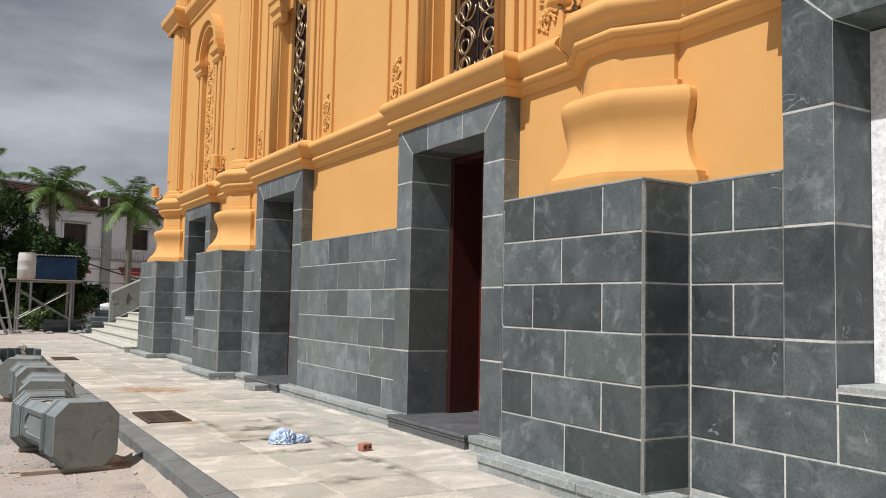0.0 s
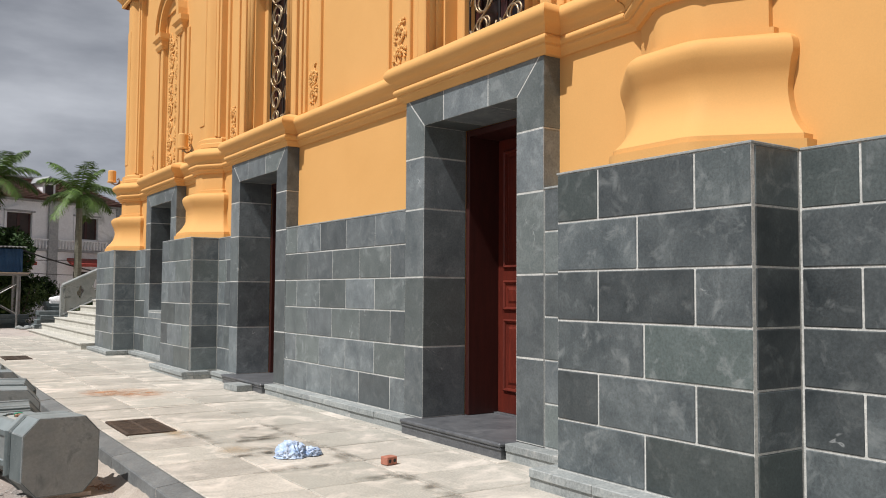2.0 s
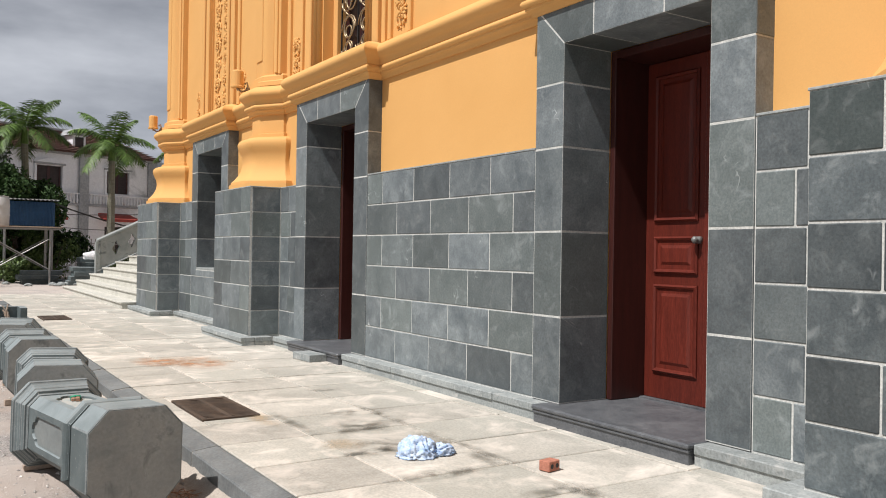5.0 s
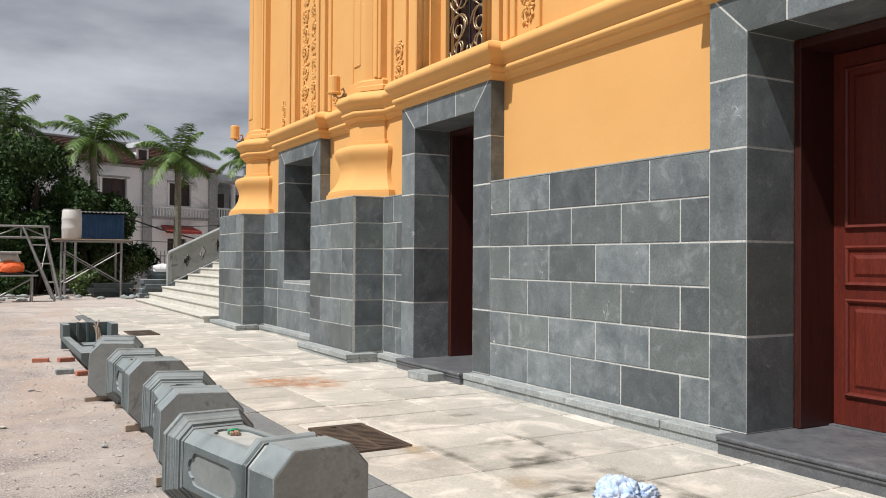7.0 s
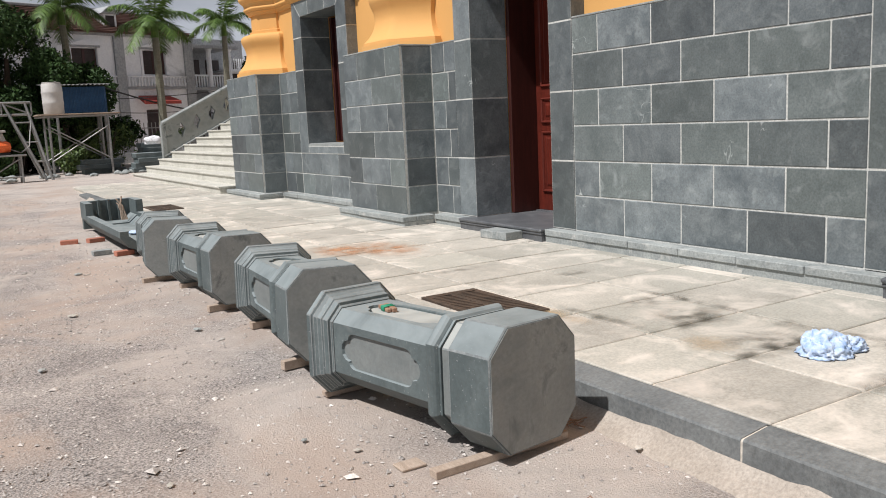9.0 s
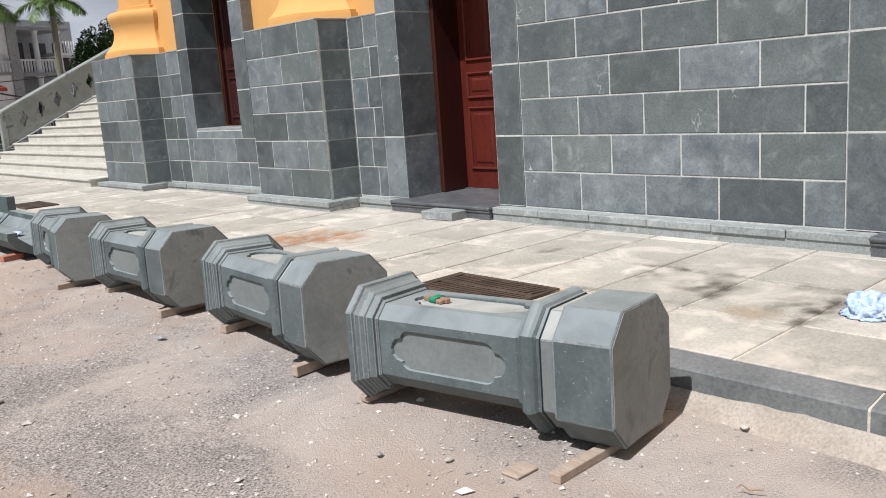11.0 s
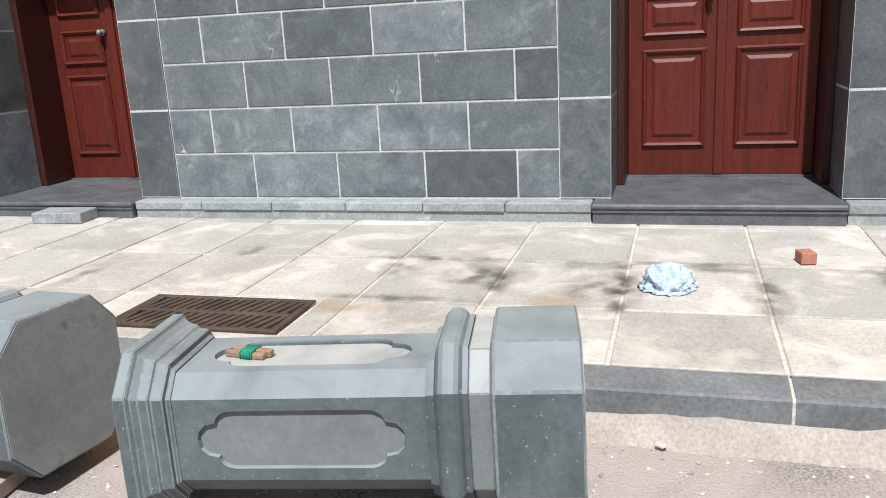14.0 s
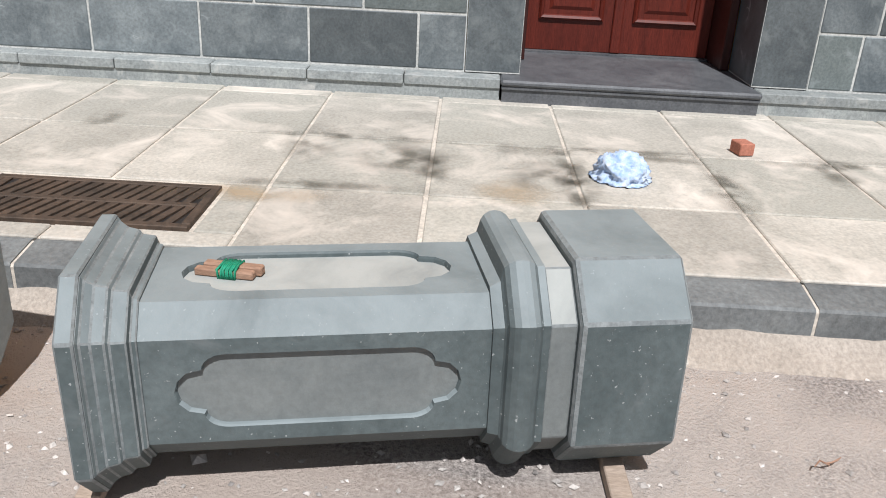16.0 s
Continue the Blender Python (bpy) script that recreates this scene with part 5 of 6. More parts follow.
def build_stack(x0, x1, y0, n, z, label, seed, mat):
    rng = random.Random(seed)
    th = thing("stone_stack", Matrix.Identity(4), label, "stone stack", "stacked stone slabs")
    for i in range(n):
        o = rng.uniform(-0.08, 0.08)
        part("slab", boxed(x0 + o + 0.05 * i * (seed % 2), x1 + o - 0.05 * i * (seed % 2), y0 + rng.uniform(-0.05, 0.05), y0 + 0.7, z + 0.145 * i + 0.0005, z + 0.145 * (i + 1), 0.01), mat, th)


build_scaffold()
build_drum()
build_blue_shed()
build_gantry()
build_saw_table()
build_stack(2.85, 4.05, 32.6, 3, GZ, "stacked grey stone slabs under the scaffold", 2, PEDSTONE)
build_stack(4.15, 5.45, 31.4, 4, GZ, "pile of grey stone slabs beside the stairs", 3, PEDSTONE)
build_stack(4.55, 5.15, 32.2, 6, GZ, "tall pile of grey stone slabs beside the stairs", 4, PEDSTONE)
build_stack(-1.4, -0.1, 29.8, 4, GZ, "low stack of pale stone slabs near a work table", 6, PEDPALE)
bm = bmesh.new()
rock(bm, 4.85, 31.9, 1.2, 0.26, 0.2, 0.16, 9, 3)
tagged(link("plastic_sheet", bm, SHEET), "crumpled white plastic sheet on a stone pile", "plastic sheet")
for i in range(26):
    rng = random.Random(i)
    bm = bmesh.new()
    rock(bm, 0, 0, 0, rng.uniform(0.08, 0.22), rng.uniform(0.08, 0.16), rng.uniform(0.05, 0.09), i)
    ob = link("rubble_stone", bm, PLINTH)
    ob.matrix_world = pose(rng.uniform(-0.5, 4.4), rng.uniform(31.0, 33.5), GZ + 0.03, 0, 0, i * 40)
    tagged(ob, "grey broken stone on the ground by the scaffold", "rubble stone", "rubble by the scaffold")


# ---- plants ----
def leaf_mass(blobs, count, size, seed, mat, name, parent, droop=0.3):
    """Many small leaves spread in the outer shells of rough blobs (x, y, z, rx, ry, rz)."""
    rng = np.random.RandomState(seed)
    vs, fs = [], []
    weights = np.array([b[3] * b[5] for b in blobs])
    weights = weights / weights.sum()
    for k in range(count):
        b = blobs[rng.choice(len(blobs), p=weights)]
        d = rng.normal(size=3)
        d /= np.linalg.norm(d)
        lump = 0.78 + 0.32 * noise.noise(Vector(d * 2.2) + Vector((b[0], b[2], seed)))
        r = lump * (rng.rand() ** 0.28)
        c = np.array(b[:3]) + d * r * np.array(b[3:])
        s = size * rng.uniform(0.6, 1.4)
        u = rng.normal(size=3)
        u /= np.linalg.norm(u)
        w = np.cross(u, d + rng.normal(size=3) * 0.6)
        w /= np.linalg.norm(w) + 1e-6
        n0 = len(vs)
        tip = c + u * s - np.array((0, 0, droop * s))
        vs += [tuple(c - u * s * 0.6), tuple(c + w * s * 0.38), tuple(tip), tuple(c - w * s * 0.38)]
        fs.append((n0, n0 + 1, n0 + 2, n0 + 3))
    me = bpy.data.meshes.new(name)
    me.from_pydata(vs, [], fs)
    me.materials.append(mat)
    ob = new(name, me)
    ob.parent = parent
    return ob


def build_tree(x, y, h, w, seed, count=9000):
    rng = random.Random(seed)
    th = thing("tree", Matrix.Identity(4), "dense dark green broad-leaved tree at the edge of the yard", "tree", "dark trees")
    bm = bmesh.new()
    tube(bm, [(x, y, 0.1), (x + 0.1, y, h * 0.2), (x - 0.1, y + 0.1, h * 0.45), (x, y, h * 0.7)], [0.24, 0.2, 0.15, 0.06], 8)
    part("trunk", bm, DARKBARK, th)
    blobs = []
    for i in range(13):
        a = i * 2.4
        q = rng.uniform(0.2, 1.0)
        bx, by, bz = x + w * 0.62 * q * math.cos(a), y + w * 0.5 * q * math.sin(a), h * rng.uniform(0.22, 0.86)
        blobs.append((bx, by, bz, w * rng.uniform(0.26, 0.42), w * rng.uniform(0.25, 0.4), h * rng.uniform(0.13, 0.2)))
        if i % 2 == 0:
            bm = bmesh.new()
            tube(bm, [(x, y, h * 0.3), ((x + bx) / 2, (y + by) / 2, (h * 0.35 + bz) / 2), (bx, by, bz)], [0.1, 0.06, 0.02], 6)
            part("limb", bm, DARKBARK, th)
    leaf_mass(blobs, count, 0.09, seed, LEAF, "crown", th)


for i, (x, y, h, w) in enumerate([(1.5, 37.0, 5.9, 3.4), (2.95, 36.6, 5.3, 2.5), (-0.6, 36.0, 5.4, 3.0), (13.3, 44.5, 6.4, 2.2), (-2.6, 36.0, 6.0, 4.0), (-7.2, 35.5, 6.4, 4.4), (-12.5, 35, 6.6, 4.8), (-18.5, 34, 7.0, 5.5), (-25, 30, 7.0, 6)]):
    build_tree(x, y, h, w, 11 + i, 26000 if i < 5 and i != 3 else 10000)


def build_bush(x, y, h, w, seed, mat=BUSHLEAF):
    th = thing("bush", Matrix.Identity(4), "untidy green bush behind the site gear", "bush", "bushes")
    bm = bmesh.new()
    for k in range(5):
        tube(bm, [(x, y, 0.2), (x + 0.3 * w * math.sin(k * 2.1), y + 0.2 * math.cos(k), 0.2 + h * 0.7)], [0.03, 0.012], 5)
    part("stems", bm, DARKBARK, th)
    rng = random.Random(seed)
    blobs = [(x + rng.uniform(-0.6, 0.6) * w, y + rng.uniform(-0.4, 0.4), GZ + h * rng.uniform(0.2, 0.75), w * 0.45, 0.5, h * 0.32) for _ in range(6)]
    leaf_mass(blobs, 2600 if w < 1.8 else 7000, 0.075 if w < 1.8 else 0.11, seed, mat, "foliage", th)


build_bush(4.2, 36.0, 1.9, 1.3, 3)
build_bush(5.6, 35.2, 1.2, 0.9, 4)
build_bush(2.6, 33.9, 0.9, 0.8, 5)
build_bush(3.3, 37.0, 1.6, 1.3, 6, LEAF)
build_bush(0.9, 34.4, 1.0, 1.1, 7, LEAF)
build_bush(6.4, 37.5, 1.7, 0.9, 8)
build_bush(2.2, 37.2, 2.5, 1.9, 60, LEAF)
build_bush(4.3, 38.0, 2.3, 1.9, 61, LEAF)
build_bush(-1.5, 34.0, 1.2, 1.6, 9, LEAF)
for i in range(8):
    build_bush(-10.5 + 1.7 * i, 35.2 + 0.3 * (i % 3), 2.6 + 0.4 * (i % 2), 1.9, 40 + i, LEAF)


def build_palm(x, y, zc, spread, seed, lean=0.0):
    rng = random.Random(seed)
    th = thing("palm_tree", Matrix.Identity(4), "tall palm with a ringed grey trunk and feathery green fronds", "palm tree", "palm trees")
    bm = bmesh.new()
    n = 14
    tube(bm, [(x + lean * (k / n) ** 2, y, 0.1 + (zc - 0.5) * k / n) for k in range(n + 1)], [0.17 - 0.06 * k / n + (0.012 if k % 2 else 0) for k in range(n + 1)], 10)
    part("trunk", bm, BARK, th)
    top = Vector((x + lean, y, zc - 0.45))
    bm = bmesh.new()
    tube(bm, [top - Vector((0, 0, 0.05)), top + Vector((0, 0, 0.35)), top + Vector((0, 0, 0.6))], [0.14, 0.11, 0.04], 8)
    part("crownshaft", bm, FROND, th, "smooth green crownshaft")
    vs, fs = [], []
    nf = 13
    for i in range(nf):
        a = i * 2.399 + rng.uniform(-0.2, 0.2)
        up = 1.35 - 1.45 * (i / nf) + rng.uniform(-0.15, 0.15)
        L = spread * rng.uniform(0.85, 1.15)
        p, d = top + Vector((0, 0, 0.5)), Vector((math.cos(a) * math.cos(up), math.sin(a) * math.cos(up), math.sin(up)))
        seg = 26
        pts = []
        for k in range(seg + 1):
            pts.append(p.copy())
            p = p + d * (L / seg)
            d = (d + Vector((0, 0, -0.062))).normalized()
        side = Vector((-math.sin(a), math.cos(a), 0))
        for k in range(seg):
            q0, q1 = pts[k], pts[k + 1]
            n0 = len(vs)
            wv = side * 0.018 * (1 - k / seg)
            vs += [tuple(q0 - wv), tuple(q0 + wv), tuple(q1 + wv), tuple(q1 - wv)]
            fs.append((n0, n0 + 1, n0 + 2, n0 + 3))
            if k < 2:
                continue
            fwd = (q1 - q0).normalized()
            ll = spread * 0.34 * math.sin(math.pi * min(1, (k + 2) / (seg + 3))) ** 0.6
            for s in (-1, 1):
                for h in (0.0, 0.34, 0.67):
                    b = q0.lerp(q1, h)
                    dirn = (side * s * 0.85 + fwd * 0.55 + Vector((0, 0, rng.uniform(-0.8, 0.0)))).normalized()
                    e = b + dirn * ll * rng.uniform(0.8, 1.1) + Vector((0, 0, -0.12 * ll))
                    mid = b.lerp(e, 0.5) + Vector((0, 0, 0.03))
                    w = fwd * 0.019
                    n0 = len(vs)
                    vs += [tuple(b - w * 0.6), tuple(mid - w), tuple(e), tuple(mid + w), tuple(b + w * 0.6)]
                    fs.append((n0, n0 + 1, n0 + 2, n0 + 3, n0 + 4))
    me = bpy.data.meshes.new("crown")
    me.from_pydata(vs, [], fs)
    me.materials.append(FROND)
    ob = new("crown", me)
    ob.parent = th


for i, (x, y, zc, sp, ln) in enumerate([(6.20, 36.0, 5.25, 1.65, 0.0), (3.45, 37.0, 5.75, 1.75, -0.1), (0.45, 38.0, 6.2, 1.9, 0.0), (11.1, 44.0, 6.2, 1.8, 0.1), (-3.0, 40.0, 6.6, 2.0, 0.1)]):
    build_palm(x, y, zc, sp, 30 + i, ln)


# ---- the house across the yard ----
def build_house():
    ang = math.degrees(math.atan(0.36))
    m = Matrix.Translation((4.0, 44.0, 0.0)) @ pose(0, 0, 0, 0, 0, ang)
    th = thing("house", m, "two-storey grey-white villa with dark shutters and a red-brown tiled hip roof", "house")
    u0, u1, dep, eave = -6.2, 6.5, 8.0, 5.75
    wins = [(-4.0, -2.85), (0.6, 1.75), (3.97, 5.12)]
    holes = [(a, b, 4.1, 5.18) for a, b in wins] + [(3.9, 4.9, 0.3, 2.5), (0.7, 1.7, 0.3, 2.5), (-3.9, -2.9, 0.3, 2.5)]
    bm = pierced(0, 0.35, u0, u1, 0, eave, holes)
    for v in bm.verts:
        v.co = Vector((v.co.y, v.co.x, v.co.z))
    part("wall", bm, STUCCO, th)
    part("side_wall", boxed(u1 - 0.35, u1, 0.351, dep, 0, eave), STUCCO, th)
    part("side_wall", boxed(u0, u0 + 0.35, 0.351, dep, 0, eave), STUCCO, th)
    part("back_wall", boxed(u0 + 0.351, u1 - 0.351, dep - 0.3, dep, 0, eave), STUCCO, th)
    part("eave_band", boxed(u0 - 0.15, u1 + 0.15, -0.16, dep + 0.1, eave + 0.001, eave + 0.12, 0.02), STUCCOGREY, th)
    part("string_course", boxed(u0 - 0.04, u1 + 0.04, -0.10, -0.002, 3.42, 3.54, 0.01), STUCCOGREY, th)
    # roof of tile rows
    rid = eave + 1.2
    verts = {"e": [(u0 - 0.3, -0.3), (u1 + 0.3, -0.3), (u1 + 0.3, dep + 0.3), (u0 - 0.3, dep + 0.3)], "r": [(u0 + 1.6, 1.9), (u1 - 1.6, 1.9), (u1 - 1.6, dep - 1.9), (u0 + 1.6, dep - 1.9)]}
    bm = bmesh.new()
    rows = 13
    for s in range(4):
        e0, e1 = Vector(verts["e"][s]), Vector(verts["e"][(s + 1) % 4])
        r0, r1 = Vector(verts["r"][s]), Vector(verts["r"][(s + 1) % 4])
        for k in range(rows):
            f0, f1 = k / rows, (k + 1.12) / rows
            a0, a1 = e0.lerp(r0, f0), e1.lerp(r1, f0)
            b0, b1 = e0.lerp(r0, min(1, f1)), e1.lerp(r1, min(1, f1))
            z0, z1 = eave + 0.16 + (rid - eave) * f0 + 0.03, eave + 0.13 + (rid - eave) * min(1, f1)
            n = 40
            for q in range(n):
                p0, p1 = a0.lerp(a1, q / n), a0.lerp(a1, (q + 0.93) / n)
                q0, q1 = b0.lerp(b1, q / n), b0.lerp(b1, (q + 0.93) / n)
                bm.faces.new([bm.verts.new((v.x, v.y, z)) for v, z in ((p0, z0), (p1, z0), (q1, z1), (q0, z1))])
    roof = part("roof", bm, ROOF, th, "weathered red-brown tile rows")
    bm = bmesh.new()
    loft(bm, [[(x, y, eave + 0.10) for x, y in verts["e"]], [(x, y, rid + 0.10) for x, y in verts["r"]]])
    part("roof_deck", bm, ROOF, th)
    part("ridge", boxed(u0 + 1.5, u1 - 1.5, 1.8, 2.05, rid + 0.1, rid + 0.24, 0.03), STUCCOGREY, th)
    part("flat_top", boxed(u0 + 1.6, u1 - 1.6, 1.95, dep - 1.9, rid + 0.105, rid + 0.13), STUCCOGREY, th)
    for c in (2.75, -2.6):
        d = part("dormer", boxed(c - 0.32, c + 0.32, 0.35, 1.9, eave + 0.35, eave + 1.0, 0.01), STUCCO, th)
        part("dormer_window", boxed(c - 0.2, c + 0.2, 0.32, 0.349, eave + 0.42, eave + 0.92), SHUTTER, d)
        bm = bmesh.new()
        loft(bm, [[(c - 0.45, y, eave + 1.0), (c + 0.45, y, eave + 1.0), (c, y, eave + 1.35)] for y in (0.25, 1.9)])
        part("dormer_gable", bm, STUCCOGREY, d)
    for a, b in wins:
        w = part("window", boxed(a + 0.01, b - 0.01, 0.10, 0.14, 4.11, 5.17), SHUTTER, th, "dark closed shutters")
        c = (a + b) / 2
        for q in (a + 0.06, c - 0.03, c + 0.03, b - 0.06):
            part("stile", boxed(q - 0.035, q + 0.035, 0.07, 0.099, 4.12, 5.16), DARKWOOD, w)
        for q in range(9):
            for aa, bb in ((a + 0.1, c - 0.07), (c + 0.07, b - 0.1)):
                part("slat", boxed(aa, bb, 0.08, 0.099, 4.18 + 0.108 * q, 4.23 + 0.108 * q), SHUTTER, w)
        part("lintel", boxed(a - 0.15, b + 0.15, -0.10, -0.002, 5.22, 5.30, 0.01), STUCCOGREY, w)
        bm = bmesh.new()
        loft(bm, [[(a - 0.2, y, 5.305), (b + 0.2, y, 5.305), (c, y, 5.56)] for y in (-0.12, -0.002)])
        part("pediment", bm, STUCCO, w)
        for q in (a - 0.07, b + 0.07):
            part("jamb", boxed(q - 0.06, q + 0.06, -0.05, -0.002, 4.05, 5.218, 0.01), STUCCO, w)
    for c in (-5.2, -1.0, 2.79, 6.37):
        part("pilaster", boxed(c - 0.24, c + 0.24, -0.12, -0.003, 0.0, eave, 0.015), STUCCOGREY, th)
    for a, b in ((-4.95, -1.25), (-0.75, 2.54), (3.04, 6.12)):
        bal = part("balcony_rail", boxed(a, b, -0.15, -0.06, 3.96, 4.02, 0.01), STUCCO, th)
        n = int((b - a) / 0.16)
        for q in range(n):
            bm = bmesh.new()
            xx = a + (q + 0.5) * (b - a) / n
            tube(bm, [(xx, -0.105, z) for z in (3.545, 3.6, 3.68, 3.78, 3.9, 3.958)], [0.035, 0.045, 0.055, 0.03, 0.03, 0.045], 6)
            part("baluster", bm, STUCCO, bal)
    for a, b, z0, z1 in ((3.9, 4.9, 0.3, 2.5), (0.7, 1.7, 0.3, 2.5), (-3.9, -2.9, 0.3, 2.5)):
        part("ground_window", boxed(a + 0.01, b - 0.01, 0.12, 0.16, z0 + 0.01, z1 - 0.01), SHUTTER, th)
    for a, b in ((3.4, 5.3), (0.2, 1.7)):
        bm = bmesh.new()
        loft(bm, [[(a, -0.75, 2.72), (b, -0.75, 2.72), (b, -0.75, 2.86), (a, -0.75, 2.86)], [(a + 0.15, -0.02, 3.0), (b - 0.15, -0.02, 3.0), (b - 0.15, -0.02, 3.14), (a + 0.15, -0.02, 3.14)]])
        part("awning", bm, REDSHEET, th, "red awning over an opening")
    # porch at the right-hand end
    part("porch_slab", boxed(u1 + 0.01, u1 + 3.2, 0.6, 6.0, 3.40, 3.56, 0.01), STUCCOGREY, th)
    part("porch_roof", boxed(u1 + 0.16, u1 + 3.3, 0.5, 6.1, 5.45, 5.62, 0.01), STUCCOGREY, th)
    for c in (u1 + 0.6, u1 + 1.7, u1 + 2.9):
        for z0, z1 in ((0.1, 3.4), (3.56, 5.45)):
            bm = bmesh.new()
            tube(bm, [(c, 0.85, z0), (c, 0.85, z0 + 0.12), (c, 0.85, z1 - 0.12), (c, 0.85, z1)], [0.2, 0.14, 0.12, 0.2], 10)
            part("column", bm, STUCCO, th)
    back = part("porch_back_wall", boxed(u1 + 0.02, u1 + 5.5, 3.0, 3.3, 0.0, 6.2), STUCCOGREY, th)
    for z0, z1 in ((0.4, 2.6), (3.7, 5.1)):
        for q in range(4):
            part("back_window", boxed(u1 + 0.5 + 1.25 * q, u1 + 1.35 + 1.25 * q, 2.96, 2.999, z0, z1), SHUTTER, back)
    part("side_balcony", boxed(u1 + 3.25, u1 + 5.6, 1.4, 2.9, 2.5, 2.62, 0.01), STUCCO, th)
    part("side_balcony", boxed(u1 + 3.35, u1 + 5.6, 1.4, 2.9, 4.4, 4.52, 0.01), STUCCO, th)
    for q in range(15):
        for z0 in (2.62, 4.52):
            part("side_baluster", boxed(u1 + 3.38 + 0.15 * q, u1 + 3.43 + 0.15 * q, 1.42, 1.47, z0, z0 + 0.55), STUCCO, th)
    part("porch_rail", boxed(u1 + 0.1, u1 + 3.0, 0.8, 0.88, 4.1, 4.18), STUCCO, th)
    for q in range(18):
        part("porch_baluster", boxed(u1 + 0.2 + 0.155 * q, u1 + 0.26 + 0.155 * q, 0.81, 0.87, 3.565, 4.099), STUCCO, th)


build_house()


def build_fence():
    th = thing("garden_fence", Matrix.Identity(4), "low grey iron garden fence before the house", "fence", kind="")
    part("base_wall", boxed(-12, 9.5, 40.0, 40.2, 0.1, 0.7), STUCCOGREY, th)
    part("top_rail", boxed(-12, 9.5, 40.08, 40.12, 1.62, 1.66), STEEL, th)
    bm = bmesh.new()
    for i in range(140):
        box(bm, -12 + 0.153 * i, -11.97 + 0.153 * i, 40.085, 40.115, 0.7, 1.85)
    tagged(part("bars", bm, STEEL, th), kind="stuff")


build_fence()


def build_cable(a, b, sag, r=0.02):
    a, b = Vector(a), Vector(b)
    bm = bmesh.new()
    tube(bm, [a.lerp(b, k / 16) - Vector((0, 0, sag * 4 * (k / 16) * (1 - k / 16))) for k in range(17)], r, 5)
    tagged(link("cable", bm, BLACK), "black overhead cable sagging across the yard", "cable", "cables")


build_cable((3.9, 34.5, 3.05), (8.6, 38.0, 2.1), 0.12, 0.028)
build_cable((2.0, 41.0, 2.9), (14.0, 45.0, 3.6), 0.25, 0.018)
build_cable((4.0, 34.5, 2.2), (9.0, 40.5, 2.35), 0.1, 0.014)
# rust-coloured dust on the pavement


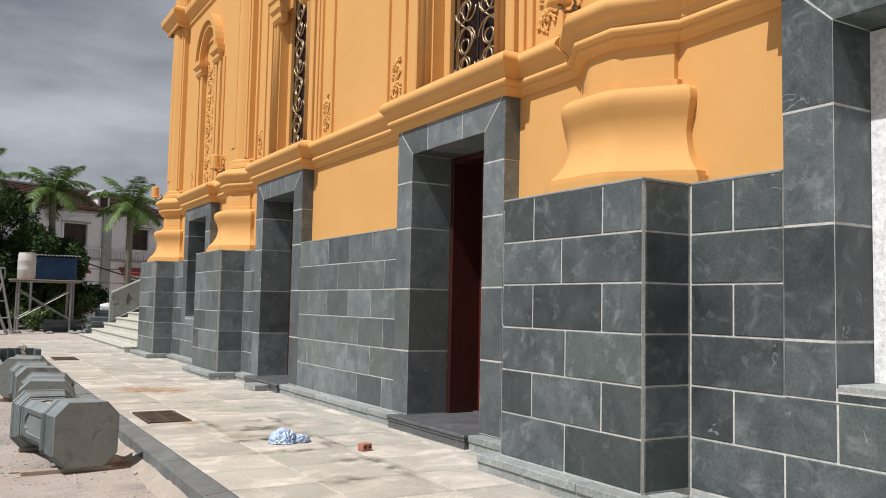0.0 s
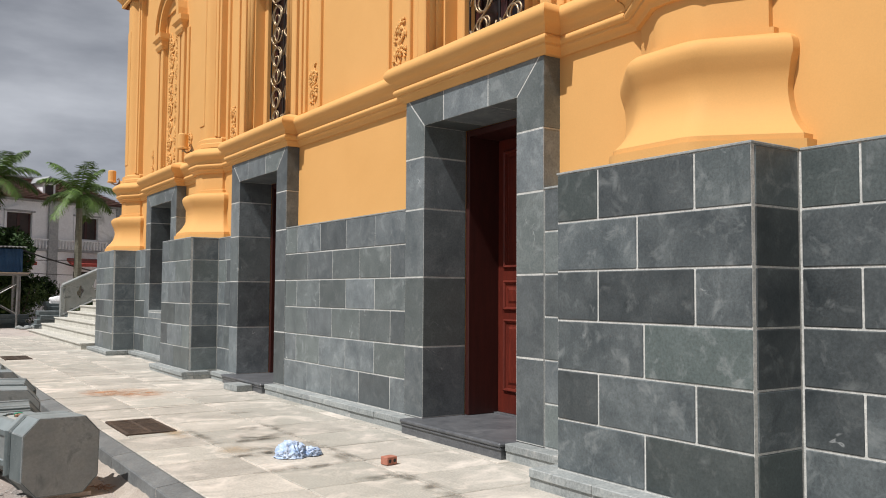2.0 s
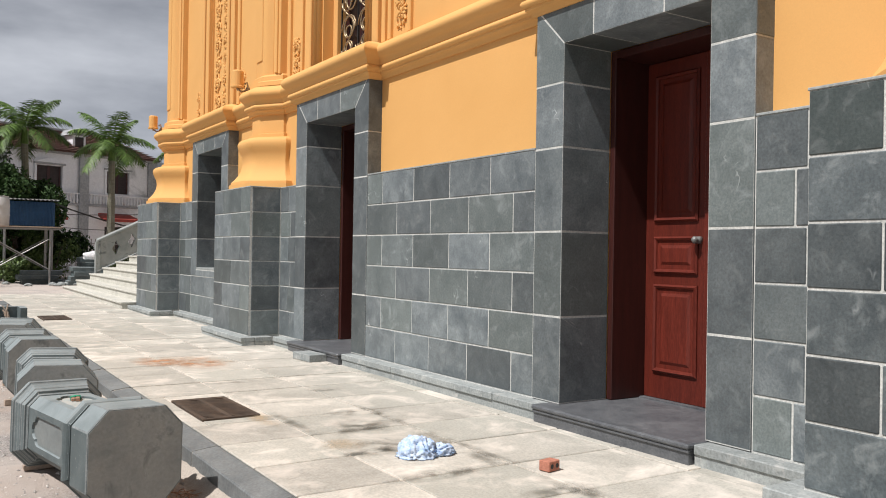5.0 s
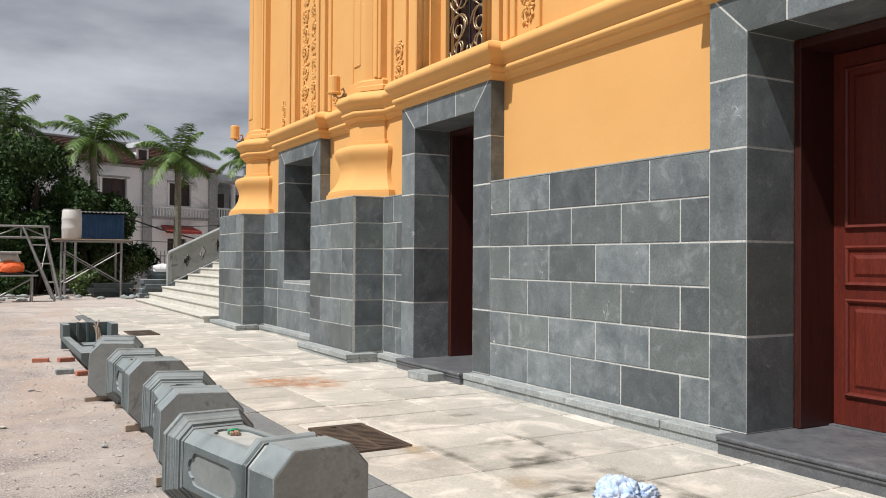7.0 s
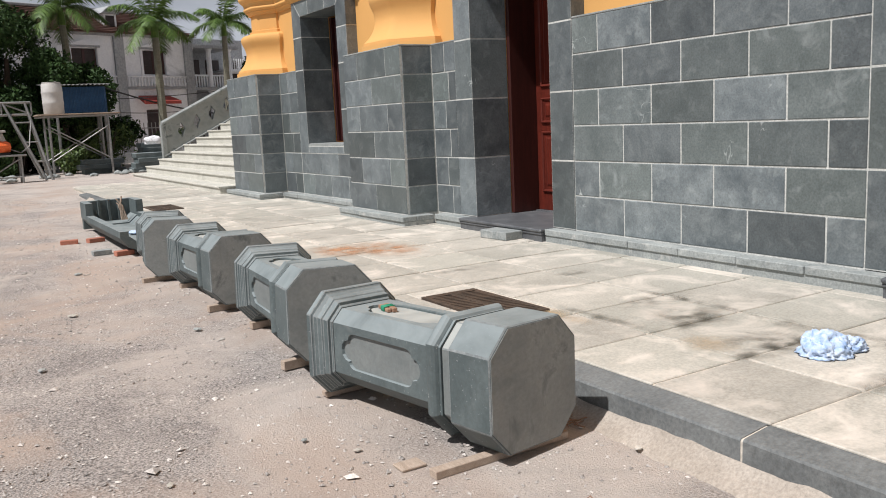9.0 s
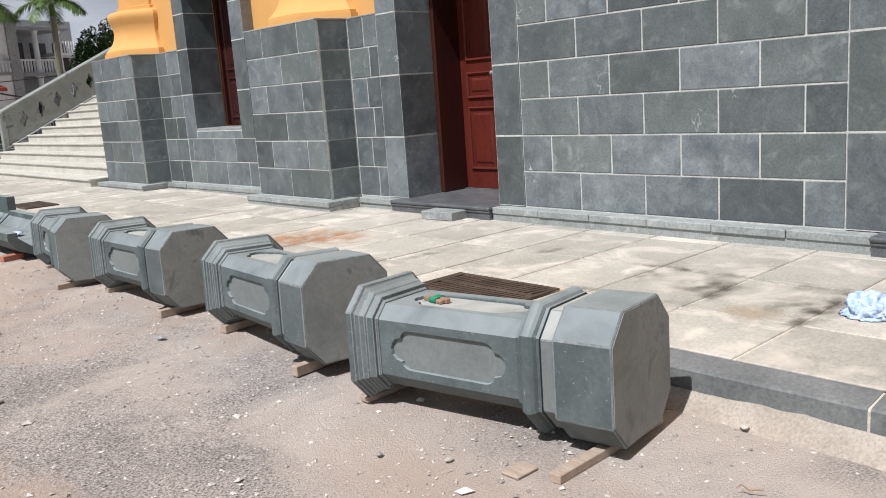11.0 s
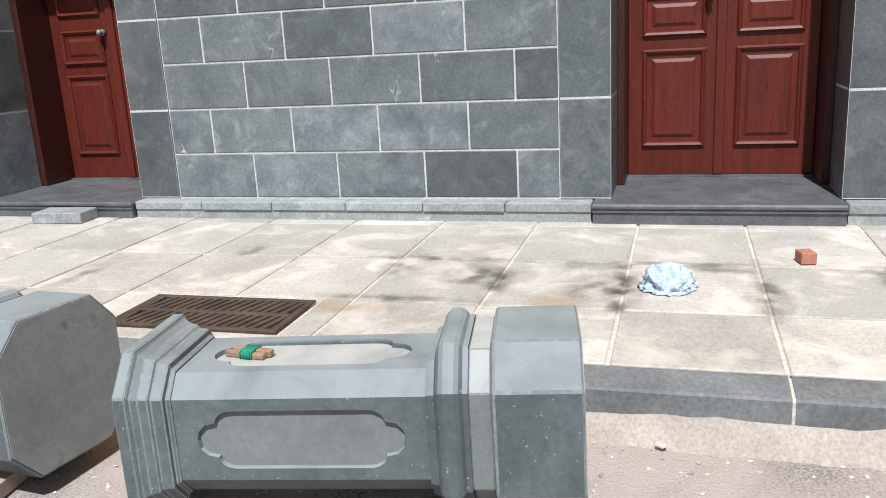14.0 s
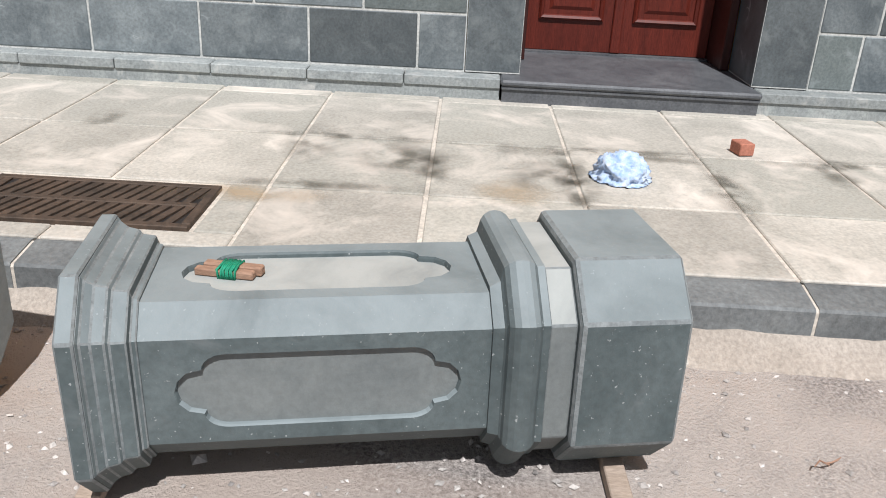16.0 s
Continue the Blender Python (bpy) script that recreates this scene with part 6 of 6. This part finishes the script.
def stain_material(name, colour, low=0.42, high=0.62, amount=0.5):
    """A soft-edged film of dirt that thins out towards its rim."""
    m = bpy.data.materials.new(name)
    m.use_nodes = True
    n, l = m.node_tree.nodes, m.node_tree.links
    bs = n["Principled BSDF"]
    bs.inputs["Base Color"].default_value = (*colour, 1)
    bs.inputs["Roughness"].default_value = 0.9
    tc = n.new("ShaderNodeTexCoord")
    ln = n.new("ShaderNodeVectorMath")
    ln.operation = "LENGTH"
    l.new(tc.outputs["Object"], ln.inputs[0])
    fall = n.new("ShaderNodeMapRange")
    for key, v in (("From Min", 0.2), ("From Max", 1.0), ("To Min", 1.0), ("To Max", 0.0)):
        fall.inputs[key].default_value = v
    l.new(ln.outputs["Value"], fall.inputs["Value"])
    geo = n.new("ShaderNodeNewGeometry")
    no = n.new("ShaderNodeTexNoise")
    no.inputs["Scale"].default_value = 6.0
    no.inputs["Detail"].default_value = 6
    l.new(geo.outputs["Position"], no.inputs["Vector"])
    mk = n.new("ShaderNodeMapRange")
    for key, v in (("From Min", low), ("From Max", high), ("To Min", 0.0), ("To Max", amount)):
        mk.inputs[key].default_value = v
    l.new(no.outputs["Fac"], mk.inputs["Value"])
    mu = n.new("ShaderNodeMath")
    mu.operation = "MULTIPLY"
    l.new(fall.outputs["Result"], mu.inputs[0])
    l.new(mk.outputs["Result"], mu.inputs[1])
    l.new(mu.outputs[0], bs.inputs["Alpha"])
    return m


RUSTFILM = stain_material("rust_film", (0.50, 0.25, 0.12), 0.3, 0.6, 0.7)
DAMP = stain_material("dark_damp_film", (0.10, 0.092, 0.068), 0.40, 0.64, 0.55)
TAN = stain_material("tan_film", (0.48, 0.36, 0.22), 0.3, 0.6)


def build_stain(x, y, rx, ry, mat, label):
    bm = bmesh.new()
    bm.faces.new([bm.verts.new((math.cos(q * math.pi / 16), math.sin(q * math.pi / 16), 0)) for q in range(32)])
    ob = link("stain", bm, mat)
    ob.matrix_world = Matrix.LocRotScale((x, y, pave_z(y) + 0.004), None, (rx, ry, 1))
    return tagged(ob, label, "stain", "pavement stains", "structure")


build_stain(2.78, 12.52, 0.42, 0.62, RUSTFILM, "orange rust stain on the pavement")
build_stain(2.4, 12.75, 0.35, 0.5, RUSTFILM, "orange rust stain on the pavement")
for x, y, rx, ry in [(2.75, 8.47, 0.42, 0.09), (2.62, 7.82, 0.34, 0.13), (3.19, 7.7, 0.07, 0.95), (2.62, 7.14, 0.36, 0.12), (3.08, 9.08, 0.36, 0.16), (3.15, 6.2, 0.12, 0.8), (3.05, 6.52, 0.3, 0.13), (2.85, 7.14, 0.65, 0.07), (2.75, 7.82, 0.7, 0.08), (3.1, 7.6, 0.08, 0.7), (2.9, 8.6, 0.3, 0.3),
                     (2.75, 7.95, 0.25, 0.22), (2.45, 9.0, 0.08, 0.5), (3.2, 8.9, 0.06, 0.6), (2.6, 5.8, 0.3, 0.2), (3.3, 10.2, 0.2, 0.1), (2.7, 11.0, 0.25, 0.12)]:
    build_stain(x, y, rx, ry, DAMP, "dark damp stain along the paving joints")
build_stain(2.5, 8.1, 0.2, 0.2, TAN, "tan dust stain on the pavement")
build_stain(2.3, 9.25, 0.12, 0.45, TAN, "tan dust stain on the pavement")
